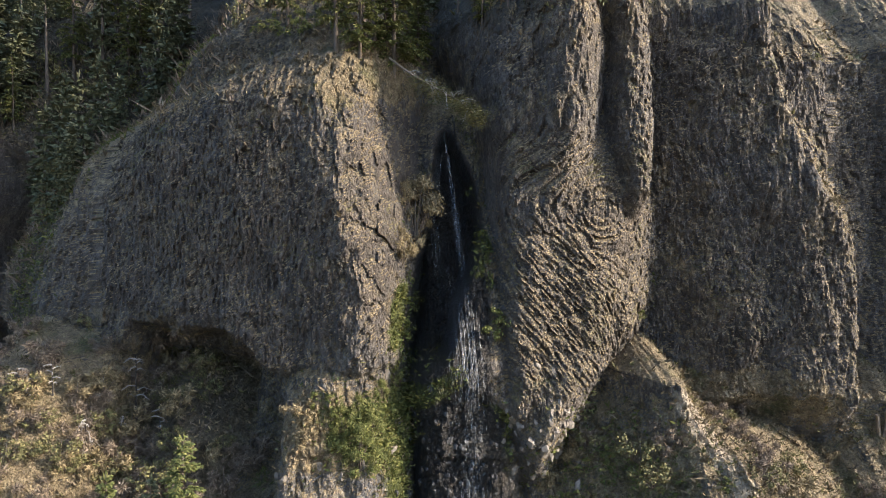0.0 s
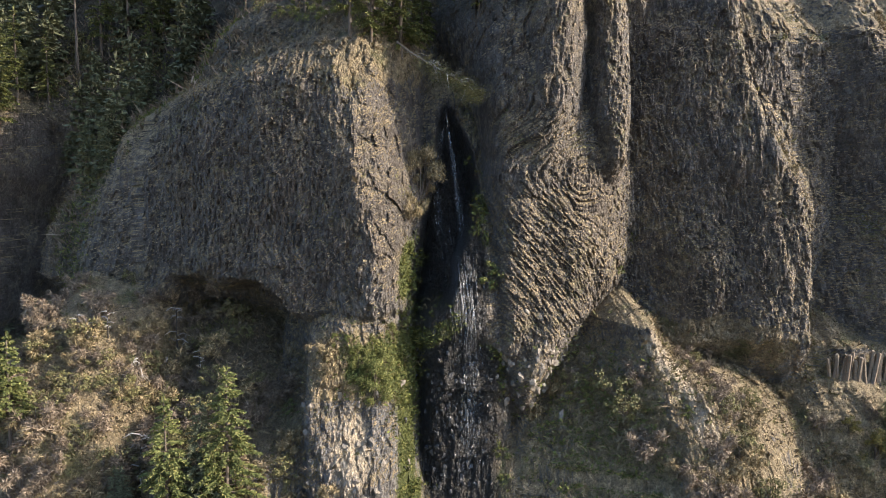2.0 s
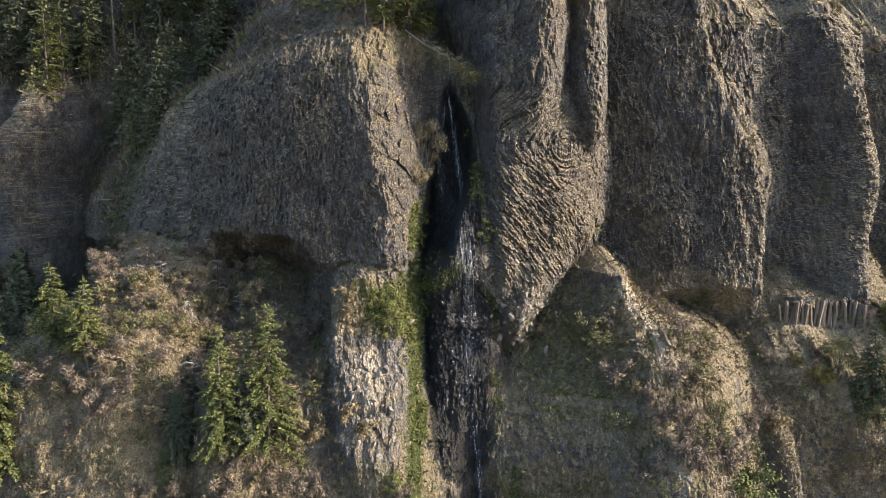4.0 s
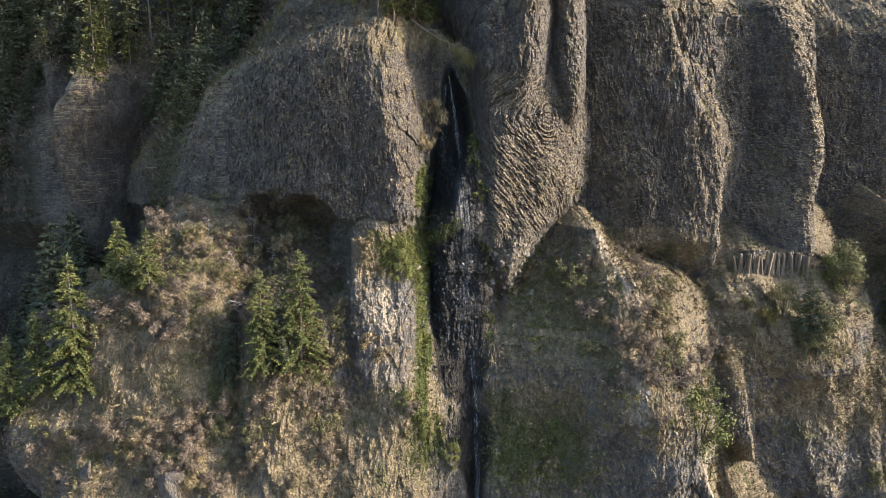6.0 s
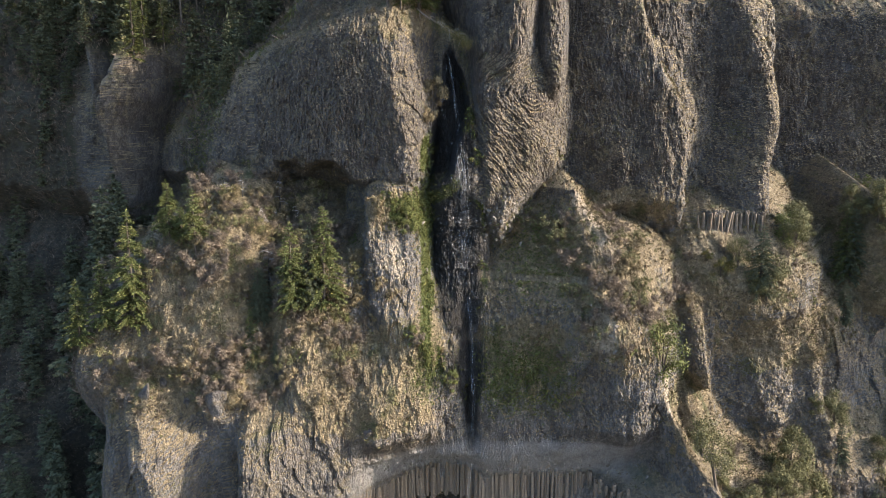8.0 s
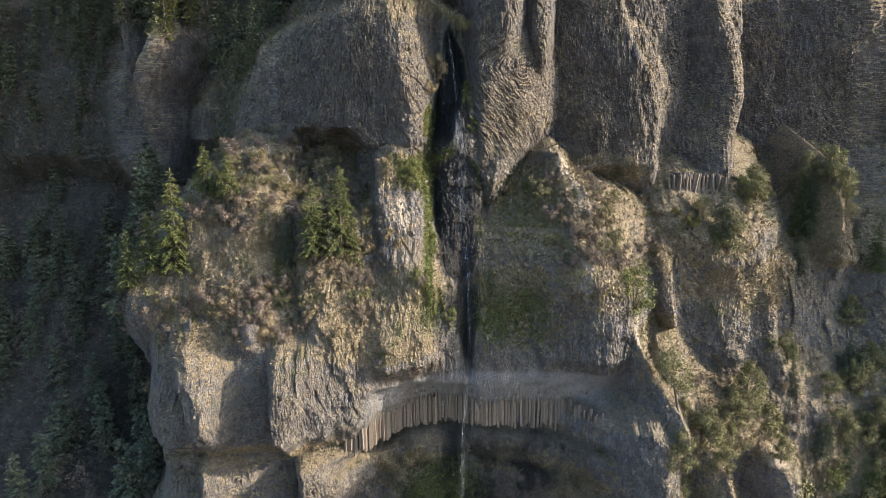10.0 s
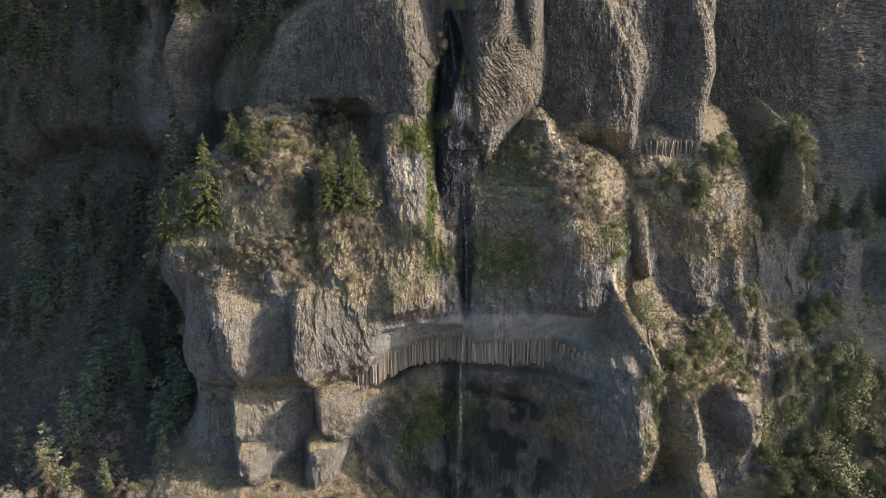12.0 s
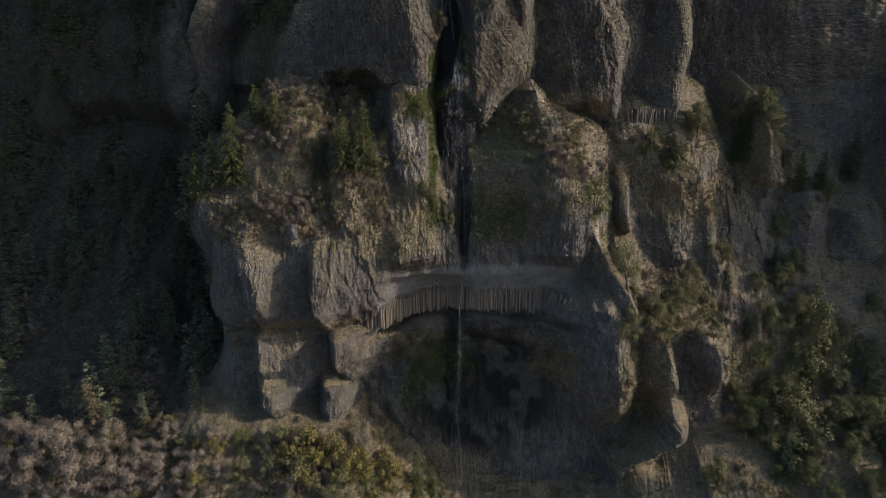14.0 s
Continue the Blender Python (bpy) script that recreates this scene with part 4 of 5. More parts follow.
stand("bare_tree", -78.7, 27.5, 1.40, 115)
stand("bare_tree", -84.8, 30.2, 1.26, 32)
stand("bare_tree", -63.6, 24.3, 1.65, 281)
stand("bare_tree", -99.7, 23.3, 1.69, 293)
stand("bare_tree", -76.1, 29.9, 1.26, 5)
stand("bare_tree", -56.8, 25.2, 1.23, 330)
stand("bare_tree", -68.6, 27.5, 1.11, 29)
stand("bare_tree", -93.0, 26.1, 1.42, 36)
stand("green_bush", -45.9, 30.0, 1.38, 2)
stand("olive_bush", -41.0, 29.7, 1.22, 208)
stand("olive_bush", -35.7, 27.9, 2.22, 22)
stand("gold_bush", -30.8, 26.5, 2.40, 249)
stand("gold_bush", -25.7, 25.7, 2.24, 155)
stand("gold_bush", -20.0, 22.5, 2.12, 296)
stand("gold_bush", -15.2, 18.5, 2.51, 127)
stand("olive_bush", -24.1, 22.3, 1.70, 218)
stand("olive_bush", -32.5, 22.7, 2.37, 318)
stand("olive_bush", -38.5, 25.2, 1.69, 283)
stand("olive_bush", -44.7, 26.1, 1.37, 217)
stand("green_bush", -18.6, 19.5, 1.41, 305)
stand("gold_bush", -12.8, 16.4, 1.83, 259)
stand("gold_bush", -28.9, 23.7, 2.36, 242)
stand("gold_bush", -51.4, 29.9, 1.20, 26)
stand("gold_bush", -55.6, 30.5, 0.87, 121)
stand("gold_bush", -22.1, 22.9, 2.08, 57)
stand("olive_bush", -2.6, 9.0, 1.18, 81)
stand("gold_bush", -36.5, 26.5, 1.71, 143)
stand("olive_bush", -71.5, 34.6, 1.08, 207)
stand("olive_bush", -78.2, 34.7, 0.90, 255)
stand("olive_bush", -73.9, 34.9, 0.93, 35)
stand("olive_bush", -63.8, 33.0, 0.89, 28)
stand("olive_bush", -69.7, 32.1, 0.79, 332)
stand("green_bush", -6.4, 100.8, 1.01, 90)
stand("green_bush", -7.8, 103.8, 0.56, 309)
stand("green_bush", -5.5, 102.8, 0.60, 258)
stand("green_bush", -8.7, 105.2, 0.44, 23)
stand("green_bush", -9.9, 105.8, 0.33, 335)
stand("green_bush", -5.0, 105.6, 0.48, 233)
stand("green_bush", -4.1, 106.3, 0.49, 277)
stand("green_bush", -6.7, 105.2, 0.36, 118)
stand("pale_bush", -2.4, 118.2, 1.54, 37)
stand("pale_bush", -3.4, 116.5, 0.87, 218)
stand("pale_bush", -1.9, 119.0, 0.73, 201)
stand("pale_bush", -3.2, 121.0, 0.74, 111)
stand("green_shrub", 4.0, 110.6, 1.29, 217)
stand("green_shrub", -2.9, 112.2, 0.91, 246)
stand("green_shrub", -3.4, 110.1, 0.91, 264)
stand("green_shrub", -4.6, 108.2, 0.91, 44)
stand("green_shrub", 2.9, 115.7, 0.64, 285)
stand("green_shrub", 2.8, 122.5, 0.70, 309)
stand("green_shrub", 21.1, 113.9, 0.64, 235)
stand("green_shrub", 19.0, 110.8, 0.70, 148)
stand("green_shrub", 40.7, 137.7, 0.48, 116)
stand("green_bush", -4.2, 82.6, 0.97, 54)
stand("green_bush", -2.7, 81.1, 0.79, 321)
stand("green_bush", -5.6, 84.7, 0.76, 95)
stand("green_bush", 0.3, 77.2, 0.81, 148)
stand("gold_bush", 45.6, 91.2, 0.87, 48)
stand("gold_bush", 43.5, 93.6, 0.56, 19)
stand("gold_bush", 47.5, 92.4, 0.45, 296)


# ---- scrub scattered over the ledges ----
DX = np.gradient(SHAPE, GX, axis=1)
DZ = np.gradient(SHAPE, GZ, axis=0)
LENGTH = np.sqrt(1 + DX ** 2 + DZ ** 2)
UP = DZ / LENGTH
AREA = LENGTH * np.gradient(GX)[None, :] * np.gradient(GZ)[:, None]
draw = np.random.default_rng(7)


def scatter(weight, count):
    """Random places on the face, by weight per area: their x, y, z."""
    w = (weight * AREA).ravel()
    pick = draw.choice(w.size, count, p=w / w.sum())
    j, i = np.unravel_index(pick, SHAPE.shape)
    x = MX[j, i] + draw.uniform(-.1, .1, count)
    z = MZ[j, i] + draw.uniform(-.1, .1, count)
    return x, DEPTH[j, i], z


IN_VIEW = np.maximum(edge_band(MX, -57, 112, 2) * edge_band(MZ, 8, 142, 4), edge_band(MX, -118, -50, 4) * edge_band(MZ, 8, 34, 1.5))
DRY_FACE = 1 - np.clip(np.exp(-(side / (width + .8)) ** 2) + np.exp(-((MX - 9) / 22) ** 4 - ((MZ - 60) / 9) ** 4), 0, 1)
PATCHY = step(-.25, .35, fbm(MX * .13, MZ * .13, 71, 3))
LEDGE = step(.22, .55, UP)
SCRUB = IN_VIEW * DRY_FACE * (LEDGE * (.15 + .6 * PATCHY) + .01 + 1.3 * BRUSH * (.25 + PATCHY))
SCRUB *= 1 - .92 * edge_band(MX, -52, -2, 3) * edge_band(MZ, 110, 150, 2)
FOOT = edge_band(MX, -112, -18, 6) * edge_band(MZ, 10, 31, 2)
for kind, share in (("bare_tree", 120), ("olive_bush", 45), ("gold_bush", 40)):
    for x, y, z in zip(*scatter(FOOT, share)):
        stand(kind, float(x), float(z), random.uniform(.6, 1.2), random.uniform(0, 360), .15)
GROVE = edge_band(MX, 72, 116, 4) * edge_band(MZ, 14, 46, 3) + .5 * patch(52, 57, 12, 7) + .5 * patch(50, 92, 14, 7) + .35 * patch(80, 60, 16, 12) + .5 * patch(76, 97, 8, 5)
for kind, share in (("olive_tree", 46), ("leaf_tree", 34), ("green_tree", 16), ("fir_d", 12)):
    for x, y, z in zip(*scatter(GROVE, share)):
        stand(kind, float(x), float(z), random.uniform(.5, 1.15), random.uniform(0, 360), .2)
THICK = patch(-31, 100, 12, 9) + .8 * patch(-22, 87, 11, 7) + .6 * patch(-36, 80, 14, 4) + .5 * patch(24, 92, 8, 8)
for kind, share in (("bare_shrub", 125), ("olive_shrub", 65), ("dry_shrub", 60)):
    for x, y, z in zip(*scatter(THICK, share)):
        stand(kind, float(x), float(z), random.uniform(.8, 1.6), random.uniform(0, 360), .15)
for kind, share in (("olive_shrub", 90), ("dry_shrub", 90), ("green_shrub", 40), ("bare_shrub", 120)):
    for x, y, z in zip(*scatter(SCRUB, share)):
        stand(kind, float(x), float(z), random.uniform(.4, 1.25), random.uniform(0, 360), .15)


def blade_field(name, x, y, z, size, width, lift, material, label, per=5):
    """Tufts of pointed blades at the given places, all in one mesh of stuff."""
    n = len(x)
    p = np.repeat(np.stack([x, y, z], -1), per, 0)
    k = len(p)
    p = p + draw.normal(0, 1, (k, 3)) * np.repeat(size, per)[:, None] * (.3, .12, .12)
    way = np.stack([draw.normal(0, .55, k), draw.normal(-.35, .45, k), draw.uniform(lift, 1.0, k)], -1)
    way *= (np.repeat(size, per) * draw.uniform(.5, 1.2, k))[:, None]
    across = np.stack([draw.normal(0, 1, k), draw.normal(0, .5, k), draw.normal(0, .4, k)], -1)
    across *= (width * np.repeat(size, per) / np.linalg.norm(across, axis=1))[:, None]
    mid = p + way * .45
    co = np.stack([p, mid + across, p + way, mid - across], 1).reshape(-1, 3)
    me = bpy.data.meshes.new(name)
    me.vertices.add(k * 4)
    me.vertices.foreach_set("co", co.astype(np.float32).ravel())
    me.loops.add(k * 4)
    me.loops.foreach_set("vertex_index", np.arange(k * 4, dtype=np.int32))
    me.polygons.add(k)
    me.polygons.foreach_set("loop_start", np.arange(0, k * 4, 4, dtype=np.int32))
    me.update(calc_edges=True)
    me.materials.append(material)
    return tagged(new(name, me), label, "grass" if "grass" in name else "scrub", kind="stuff")


GRASSY = IN_VIEW * TURF * (step(.15, .45, UP) * (.3 + PATCHY) + .01 + BRUSH * (.3 + PATCHY)) * DRY_FACE
blade_field("dry_grass", *scatter(GRASSY, 36000), draw.uniform(.25, .6, 36000), .10, .2, STRAW, "tufts of dry straw-coloured grass on the ledges", 4)
blade_field("low_scrub", *scatter(SCRUB, 7000), draw.uniform(.25, .7, 7000), .20, -.2, OLIVE, "low olive scrub in patches on the slopes", 6)
blade_field("low_brown_scrub", *scatter(SCRUB, 14000), draw.uniform(.25, .8, 14000), .16, -.2, BROWN, "low brown scrub in patches on the slopes", 6)
BRUSHY = IN_VIEW * BRUSH * (.15 + PATCHY) * DRY_FACE
blade_field("dry_brush", *scatter(BRUSHY, 15000), draw.uniform(.3, .8, 15000), .05, .1, TWIGS, "dense bare grey-brown brushwood on the slopes", 7)
GULLY_FLOOR = LITTER_SHADE * step(150, 140, MZ) * edge_band(MX, -150, -20, 4)
blade_field("gully_scrub", *scatter(GULLY_FLOOR, 16000), draw.uniform(.6, 1.5, 16000), .07, -.1, TWIGS, "dull bare scrub on the floor of the shaded gully", 6)
SHADY = patch(10, 79, 7, 5) + .3 * patch(14, 97, 6, 6)
blade_field("shade_herbs", *scatter(SHADY * DRY_FACE, 3000), draw.uniform(.25, .6, 3000), .22, -.2, LEAF, "dull green herbs on the shaded slope", 5)
MOSSY = np.clip(MOSS, 0, 1) ** 2 * IN_VIEW + .35 * step(.3, .6, UP) * np.exp(-((MX + 5) / 5) ** 2 - ((MZ - 100) / 8) ** 2)
blade_field("moss_and_ferns", *scatter(MOSSY, 9000), draw.uniform(.2, .5, 9000), .25, -.5, LEAF, "green moss and ferns on wet rock by the falls", 5)


# ---- woods of the shaded gully and of the slope above ----
def woods(name, crowns, count, weight, lo, hi, label, material):
    """Many small trees merged into one mesh of stuff."""
    x, y, z = scatter(weight, count)
    size = draw.uniform(lo, hi, count)
    turn = draw.uniform(0, math.tau, count)
    allv, allf, base = [], [], 0
    for k in range(count):
        v, f = crowns[k % len(crowns)]
        c, s = math.cos(turn[k]), math.sin(turn[k])
        q = np.stack([v[:, 0] * c - v[:, 1] * s, v[:, 0] * s + v[:, 1] * c, v[:, 2]], -1) * size[k] + (x[k], y[k] + .4, z[k])
        allv.append(q)
        allf.append(f + base)
        base += len(v)
    v, f = np.concatenate(allv), np.concatenate(allf)
    me = bpy.data.meshes.new(name)
    me.vertices.add(len(v))
    me.vertices.foreach_set("co", v.astype(np.float32).ravel())
    me.loops.add(f.size)
    me.loops.foreach_set("vertex_index", f.astype(np.int32).ravel())
    me.polygons.add(len(f))
    me.polygons.foreach_set("loop_start", np.arange(0, f.size, 4, dtype=np.int32))
    me.update(calc_edges=True)
    me.materials.append(material)
    return tagged(new(name, me), label, "woods", kind="stuff")


def blades_of(me):
    v = np.array([tuple(p.co) for p in me.vertices])
    return v, np.array([tuple(p.vertices) for p in me.polygons if len(p.vertices) == 4])


far_firs = [blades_of(fir(8, 60 + k, FIR_DIM, .06, .20, .85, 2.1)[1]) for k in range(3)]
far_leafy = [blades_of(leafy(5, 70 + k, OLIVE, .42, 260, .40, .1)[1]) for k in range(3)]
top_firs = [blades_of(fir(8, 90 + k, FIR_DIM, .08, .18, .75, 1.9)[1]) for k in range(3)]
top_leafy = [blades_of(leafy(5, 80 + k, OLIVE, .42, 420, .32, .1)[1]) for k in range(3)]
GULLY = edge_band(MX, -190, -58, 3) * edge_band(MZ, 30, 150, 6) * (1 - .97 * edge_band(MX, -80, -52, 2) * edge_band(MZ, 96, 130, 3))
woods("gully_firs", far_firs, 420, GULLY * (.5 + PATCHY), .8, 1.9, "dark fir wood in the shaded gully", FIR_DIM)
woods("gully_thicket", far_leafy, 620, GULLY * PATCHY, .4, .9, "dim leafless thicket in the shaded gully", TWIGS)
ABOVE = (edge_band(MX, -150, -34, 4) * step(117, 122, MZ + .25 * (MX + 50)) * (1 - edge_band(MX, -78, -56, 3) * step(130, 126, MZ)) + edge_band(MX, -20, 14, 2) * step(137, 141, MZ)) * step(185, 170, MZ)
woods("cliff_top_firs", top_firs, 240, ABOVE, .9, 2.0, "shaded fir wood above the cliff", FIR_DIM)
woods("cliff_top_thicket", top_leafy, 300, ABOVE, .4, .9, "dim undergrowth of the wood above the cliff", OLIVE)
EAST = edge_band(MX, 66, 150, 4) * edge_band(MZ, 8, 44, 4)
woods("east_foot_thicket", far_leafy, 120, EAST, .6, 1.2, "leafy thicket at the foot of the cliff", OLIVE)


# ---- the waterfall ----
def water_material(name, thinnest, thickest):
    n = Nodes(name)
    n.done((.86, .88, .90), .25, n.noise(6, 5, .6, (1, 1, .2)), .4, .05, .5)
    clear = n.tree.nodes.new("ShaderNodeBsdfTransparent")
    mixed = n.tree.nodes.new("ShaderNodeMixShader")
    n.put(mixed.inputs[0], n.math("MULTIPLY", n.ramp(n.noise(3.0, 6, .7, (2.2, 2.2, .22)), (.42, 0.0), (.78, 1.0)), n.ramp(n.island(), (.0, thinnest), (1.0, thickest))))
    n.put(mixed.inputs[1], clear.outputs[0])
    n.put(mixed.inputs[2], n.bsdf.outputs[0])
    n.put(n.tree.nodes["Material Output"].inputs["Surface"], mixed.outputs[0])
    return n.mat


WATER = water_material("falling_water", .06, .50)
VEIL = water_material("falling_spray", .03, .30)
falls = tagged(new("waterfall"), "thin white waterfall running down dark wet rock", "waterfall")


def stream(name, line, wide, ribbons, seed, free=None, thin=.10, water=WATER):
    """Ribbons of water along a line of x, z down the face, or through the air in front at the depth of free."""
    rng = random.Random(seed)
    b = Buf()
    zs = [p[1] for p in line][::-1]
    xs = [p[0] for p in line][::-1]
    for k in range(ribbons):
        top = rng.uniform(0, .45) if ribbons > 9 else rng.uniform(0, .1)
        end = rng.uniform(.6, 1.0) if ribbons > 9 else 1.0
        off, w = rng.gauss(0, .42), thin * rng.uniform(.5, 1.5)
        n, prev, wander = 22, None, 0.0
        for i in range(n + 1):
            f = top + (end - top) * i / n
            z = zs[-1] + (zs[0] - zs[-1]) * f
            wander = wander * .8 + rng.gauss(0, .03)
            spread = np.interp(f, [0, 1], wide)
            x = float(np.interp(z, zs, xs)) + off * spread + wander
            y = (depth_at(x, z) - .22 if free is None else free) - rng.uniform(0, .08)
            here = (Vector((x - w, y, z)), Vector((x, y - w * .8, z)), Vector((x + w, y, z)))
            if prev:
                for a in (0, 1):
                    b.face((prev[a], prev[a + 1], here[a + 1], here[a]))
            prev = here
    me = b.mesh(name, water)
    weld = bmesh.new()
    weld.from_mesh(me)
    bmesh.ops.remove_doubles(weld, verts=weld.verts, dist=.0005)
    weld.to_mesh(me)
    weld.free()
    return tagged(part(name, me, falls), kind="stuff")


stream("strand", [(.1, 128.4), (.6, 125.6), (1.0, 123), (1.2, 120.9), (1.5, 118.5), (1.8, 116)], (.12, .6), 9, 1, thin=.035)
stream("strand", [(.0, 127.4), (-.5, 123.5), (-.8, 120.5), (-.6, 118), (-.4, 115.5)], (.10, .4), 6, 2, thin=.03)
stream("spray_veil", [(1.0, 116.8), (1.5, 113), (1.9, 109), (2.2, 105), (2.5, 102.5)], (1.9, 1.3), 60, 3, thin=.022, water=VEIL)
stream("cascade", [(2.2, 105.2), (2.6, 100.5), (2.9, 96), (3.0, 92)], (1.2, 3.0), 46, 4, thin=.02, water=VEIL)
stream("trickle", [(2.9, 91), (3.2, 87.4), (3.5, 83.6), (3.4, 80)], (.9, .4), 6, 5, thin=.03)
stream("chute", [(3.4, 79.5), (3.6, 75.3), (3.5, 72), (3.3, 69.5)], (.25, .4), 8, 6, thin=.04)
stream("plume", [(3.3, 70.5), (2.7, 65.3), (2.2, 59.7), (2.1, 50.5), (1.8, 39.8), (1.2, 29)], (.30, .8), 12, 7, 43.4, .03, VEIL)
stream("brook", [(1.2, 29), (1.9, 23), (2.4, 18), (3.2, 10)], (.3, .5), 6, 8, thin=.04)

# ---- the wind-broken tree that hangs over the head of the falls ----
rng = random.Random(77)
broken = tagged(new("fallen_tree"), "broken half-dead fir hanging over the waterfall", "dead tree")
trunk_line = [Vector((-4.7, 59.6, 134.6)), Vector((-3.0, 58.6, 133.2)), Vector((-.7, 57.8, 131.7)), Vector((1.5, 57.2, 130.4)), Vector((2.7, 56.8, 129.2))]
b = Buf()
b.tube(trunk_line, [.13, .11, .09, .06, .03], 7)
part("trunk", b.mesh("trunk", TWIG, True), broken)
for k in range(16):
    f = rng.uniform(.1, 3.9)
    i = int(f)
    p = trunk_line[i].lerp(trunk_line[min(i + 1, 4)], f - i)
    e = p + Vector((rng.uniform(-.8, 1.4), rng.uniform(-1.2, .5), rng.uniform(-1.6, .5)))
    b = Buf()
    b.tube([p, p.lerp(e, .5) + Vector((0, 0, .2)), e], [.05, .035, .012], 4)
    for j in range(4):
        q = p.lerp(e, rng.uniform(.3, 1))
        b.tube([q, q + Vector((rng.uniform(-.5, .7), rng.uniform(-.4, .4), rng.uniform(-.5, .2)))], [.02, .007], 3)
    part("limb", b.mesh("limb", DEAD), broken)
b = Buf()
for k in range(4200):
    f = 4 - 2.9 * rng.random() ** 1.5
    i = int(min(f, 3.99))
    p = trunk_line[i].lerp(trunk_line[i + 1], f - i) + Vector((rng.gauss(.2, .55), rng.gauss(-.1, .5), rng.gauss(-.35, .38) + .12 * rng.choice((-2, 0, 2))))
    way = Vector((rng.gauss(.5, .4), rng.gauss(-.2, .4), rng.gauss(-.1, .2)))
    b.blade(p, p + way * .34, .03, rng)
part("crown", b.mesh("crown", OLIVE), broken, "brown and olive drying needles")

# ---- loose blocks and column stubs, pieces of the cliff ----
def stone_material(name, dark, light, rough):
    n = Nodes(name)
    col = n.mix(n.any_object(), n.ramp(n.noise(2.5, 7, .7), (.3, dark), (.7, light)), n.ramp(n.noise(6, 6, .7), (.3, tuple(c * .6 for c in dark)), (.7, tuple(c * .8 for c in light))))
    return n.done(col, rough, n.noise(7, 7, .75), .8, .10, .4)


PALE = stone_material("pale_stone", (.13, .115, .095), (.28, .24, .19), .9)
SLAB = stone_material("slab_stone", (.11, .10, .09), (.26, .23, .19), .92)
SOAKED = stone_material("wet_stone", (.018, .018, .018), (.075, .072, .068), .26)
COLUMN = stone_material("column_stone", (.075, .066, .055), (.25, .19, .125), .88)


def stone_mesh(seed, material):
    """An angular broken block: the hull of a few scattered corners."""
    rng = random.Random(seed)
    bm = bmesh.new()
    for k in range(13):
        d = Vector((rng.gauss(0, 1), rng.gauss(0, 1), rng.gauss(0, 1))).normalized()
        bm.verts.new((d.x * .42, d.y * .36, d.z * .62))
    bmesh.ops.convex_hull(bm, input=bm.verts)
    me = bpy.data.meshes.new("stone")
    bm.to_mesh(me)
    bm.free()
    me.materials.append(material)
    return me


def strew(count, x0, z0, rx, rz, lo, hi, material, seed):
    """Sets loose blocks into the face round x0, z0."""
    rng = random.Random(seed)
    kinds = [stone_mesh(seed + k, material) for k in range(5)]
    for k in range(count):
        x, z = x0 + rng.gauss(0, rx), z0 + rng.gauss(0, rz)
        s = rng.uniform(lo, hi)
        ob = new("stone", rng.choice(kinds))
        ob.parent = cliff
        ob.matrix_basis = pose(x, depth_at(x, z) + s * .10, z, rng.uniform(-25, 25), rng.uniform(-35, 35), rng.uniform(0, 360)) @ Matrix.Scale(s, 4)


strew(200, 1.2, 98, 2.1, 4.2, .3, .75, SOAKED, 300)
strew(60, 8.6, 102.5, 2.2, 2.2, .5, 1.2, PALE, 320)
strew(95, -8.0, 94, 2.3, 4.5, .4, 1.0, PALE, 340)
strew(70, 5, 62.6, 11, .5, .4, .9, SLAB, 380)
strew(50, 27, 88, 3.0, 4.0, .4, .9, PALE, 360)


def boulder(x, z, wide, tall, tilt, seed):
    """A large pale outcrop slab standing out of the face."""
    bm = bmesh.new()
    rng = random.Random(seed)
    for k in range(11):
        d = Vector((rng.gauss(0, 1), rng.gauss(0, 1), rng.gauss(0, 1))).normalized()
        bm.verts.new((d.x * wide * .5, d.y * wide * .4, d.z * tall * .5))
    bmesh.ops.convex_hull(bm, input=bm.verts)
    bmesh.ops.bevel(bm, geom=bm.edges[:], offset=.08, segments=1, affect="EDGES")
    me = bpy.data.meshes.new("boulder")
    bm.to_mesh(me)
    bm.free()
    me.materials.append(CLIFF)
    ob = new("boulder", me)
    ob.parent = cliff
    ob.matrix_basis = pose(x, depth_at(x, z) + wide * .20, z, 0, tilt, rng.uniform(-20, 20))


boulder(-33.4, 78.0, 3.6, 5.0, 12, 501)
boulder(-44.2, 78.2, 2.0, 5.5, 8, 502)
boulder(-42.2, 79.2, 1.6, 4.2, 4, 503)
boulder(-46.6, 77.0, 1.8, 4.0, -6, 504)
boulder(-38.6, 76.6, 1.5, 3.0, 10, 505)
boulder(-12.0, 72.5, 1.6, 2.6, 20, 506)


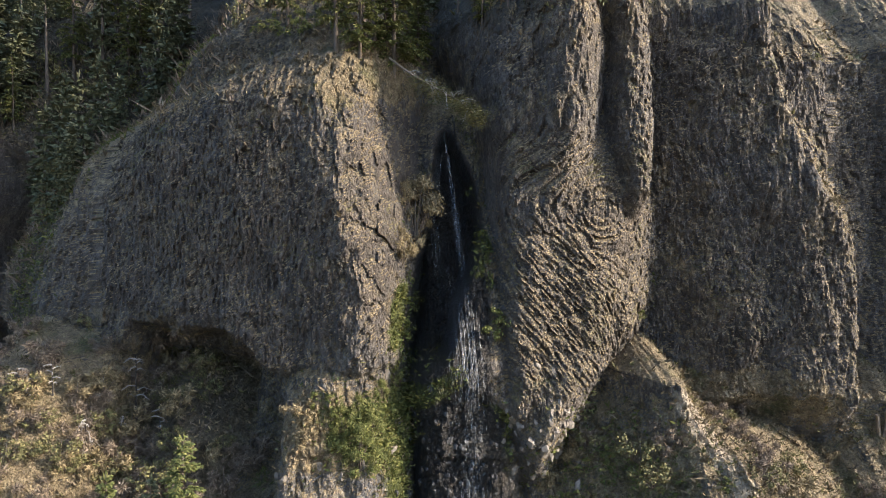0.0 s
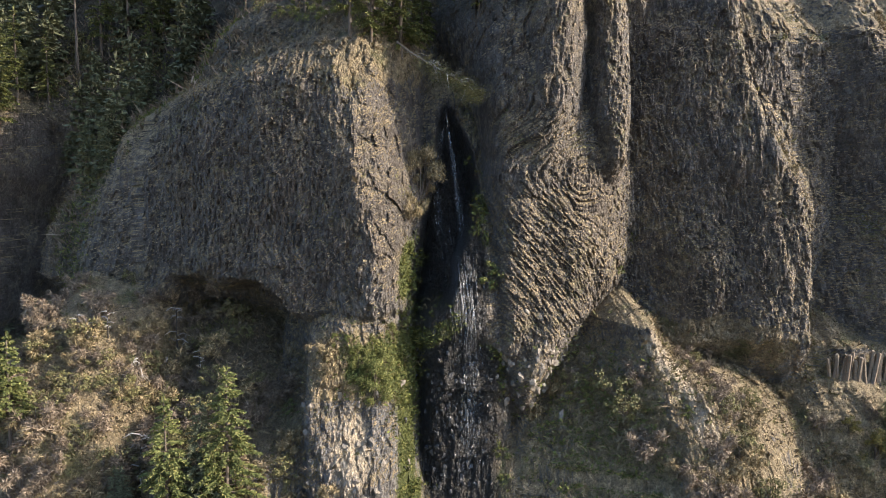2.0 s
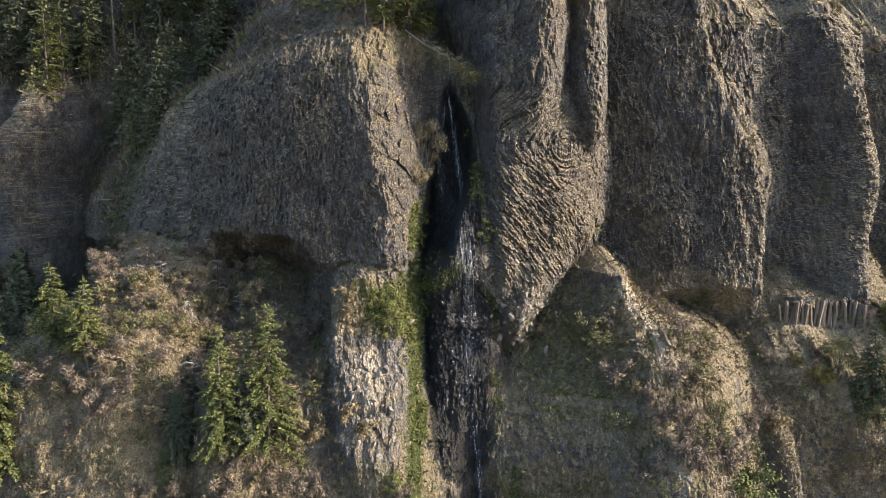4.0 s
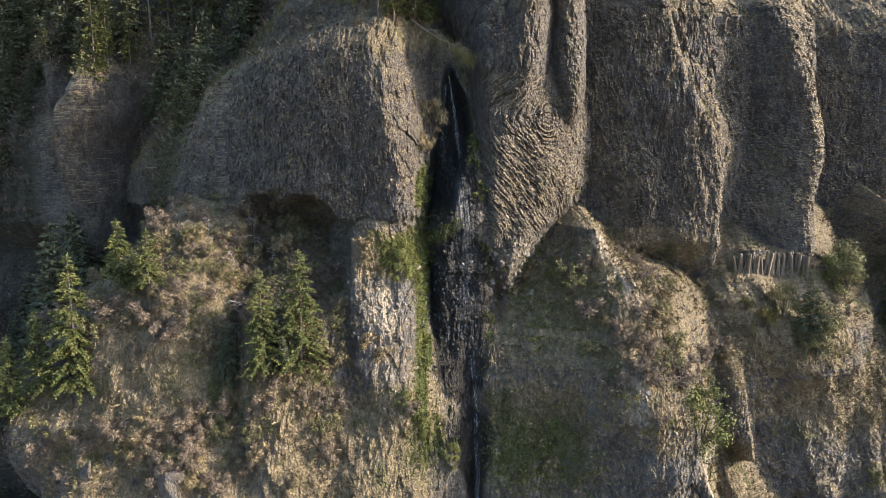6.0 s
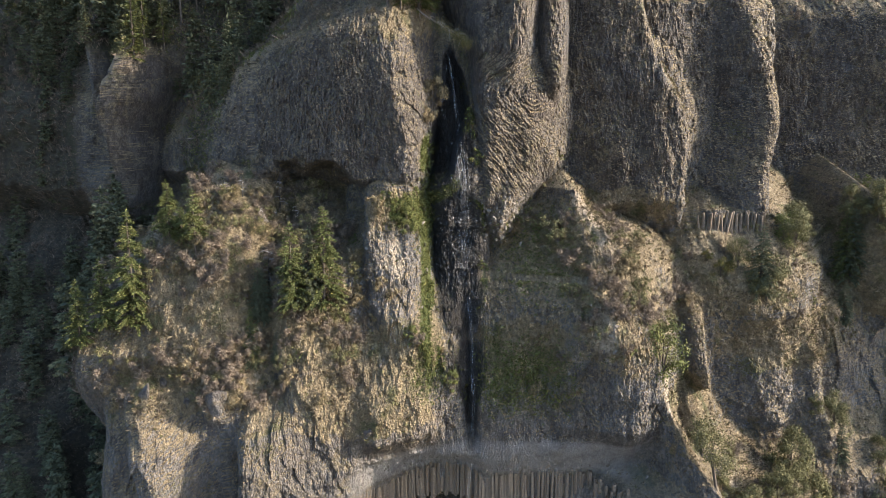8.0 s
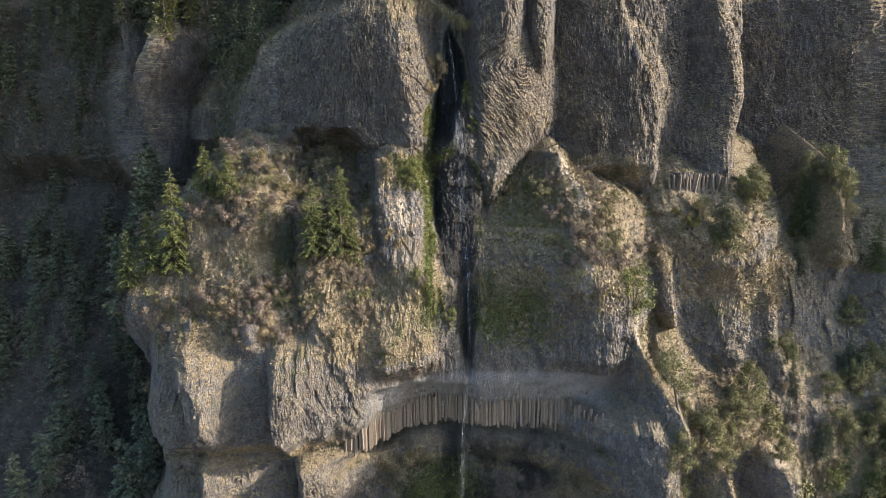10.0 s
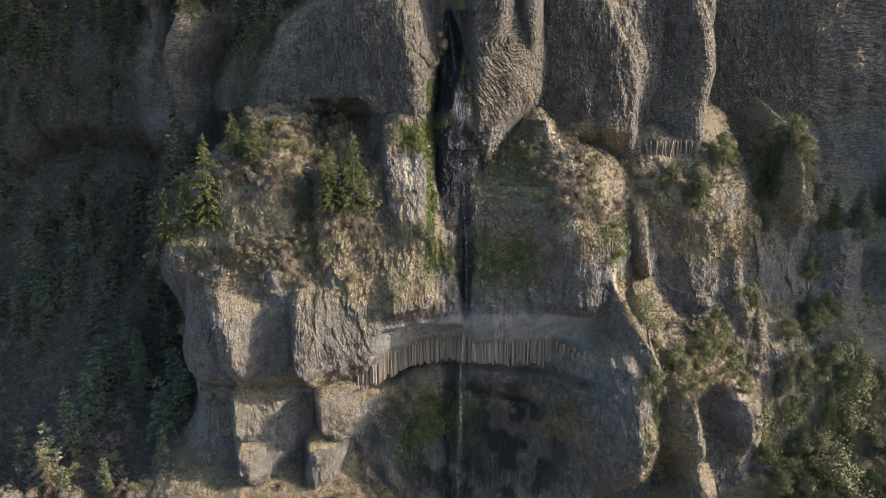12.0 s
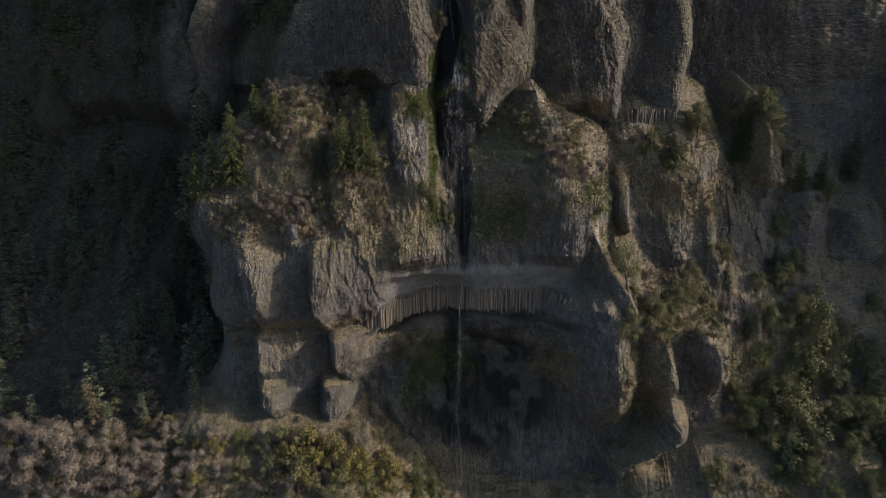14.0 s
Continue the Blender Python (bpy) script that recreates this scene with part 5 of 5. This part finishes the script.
def column_mesh(seed, sides, height, wide):
    """An upright column with uneven sides, a broken foot and cross joints."""
    rng = random.Random(seed)
    b = Buf()
    turn = rng.uniform(0, 1)
    rings = []
    for k, f in enumerate((0, .04, .36, .37, .70, .71, .97, 1.0)):
        grow = .86 if f in (0, 1.0) else (1 + rng.uniform(-.07, .07))
        rings.append([(math.cos(turn + i * math.tau / sides) * wide * .5 * grow * (1 + .1 * math.sin(i * 2.3 + seed)), math.sin(turn + i * math.tau / sides) * wide * .5 * grow,
                       height * f + (rng.uniform(-.08, .08) if f in (0, 1.0) else 0)) for i in range(sides)])
    n = 0
    for r in rings:
        b.v.extend(r)
    for k in range(len(rings) - 1):
        for i in range(sides):
            b.f.append((k * sides + i, k * sides + (i + 1) % sides, (k + 1) * sides + (i + 1) % sides, (k + 1) * sides + i))
    b.f.append(tuple(range(sides))[::-1])
    b.f.append(tuple((len(rings) - 1) * sides + i for i in range(sides)))
    return b.mesh("column", COLUMN)


def band_top(x):
    return float(np.interp(x, [-21, -10, 4, 17, 29], [58.2, 60.4, 62.4, 62.0, 61.0]))


rng = random.Random(9)
kinds = [column_mesh(400 + k, 5 + k % 2, 5.6, .62) for k in range(7)]
x = -19.0
while x < 28.5:
    top = band_top(x) + rng.uniform(-.55, .35) - 1.6 * max(0, (x - 24) / 4.5) ** 2
    front = max(float(np.mean([depth_at(x + k, top - 1.5) for k in (-1, -.5, 0, .5, 1)])) - .15, 46.5)
    ob = new("column", rng.choice(kinds))
    ob.parent = cliff
    ob.matrix_basis = pose(x, front + rng.uniform(-.1, .4), top - 5.6 + rng.uniform(-.5, .6), rng.uniform(-1.5, 1.5), rng.uniform(-2, 2), rng.uniform(0, 360)) @ Matrix.Diagonal((rng.uniform(.75, 1.3), rng.uniform(.8, 1.2), rng.uniform(.95, 1.06), 1))
    x += rng.uniform(.28, .66)
kinds = [column_mesh(430 + k, 5 + k % 2, 3.6, .46) for k in range(4)]
for k in range(34):
    x = 43.8 + k * .33 + rng.uniform(-.06, .06)
    z = 98.0 + rng.uniform(-.5, .3)
    ob = new("column", rng.choice(kinds))
    ob.parent = cliff
    ob.matrix_basis = pose(x, depth_at(x, z + 1.6) + rng.uniform(-.2, .1), z, -6 + rng.uniform(-2, 2), 8 - k * .35 + rng.uniform(-2, 2), rng.uniform(0, 360)) @ Matrix.Scale(rng.uniform(.9, 1.1), 4)
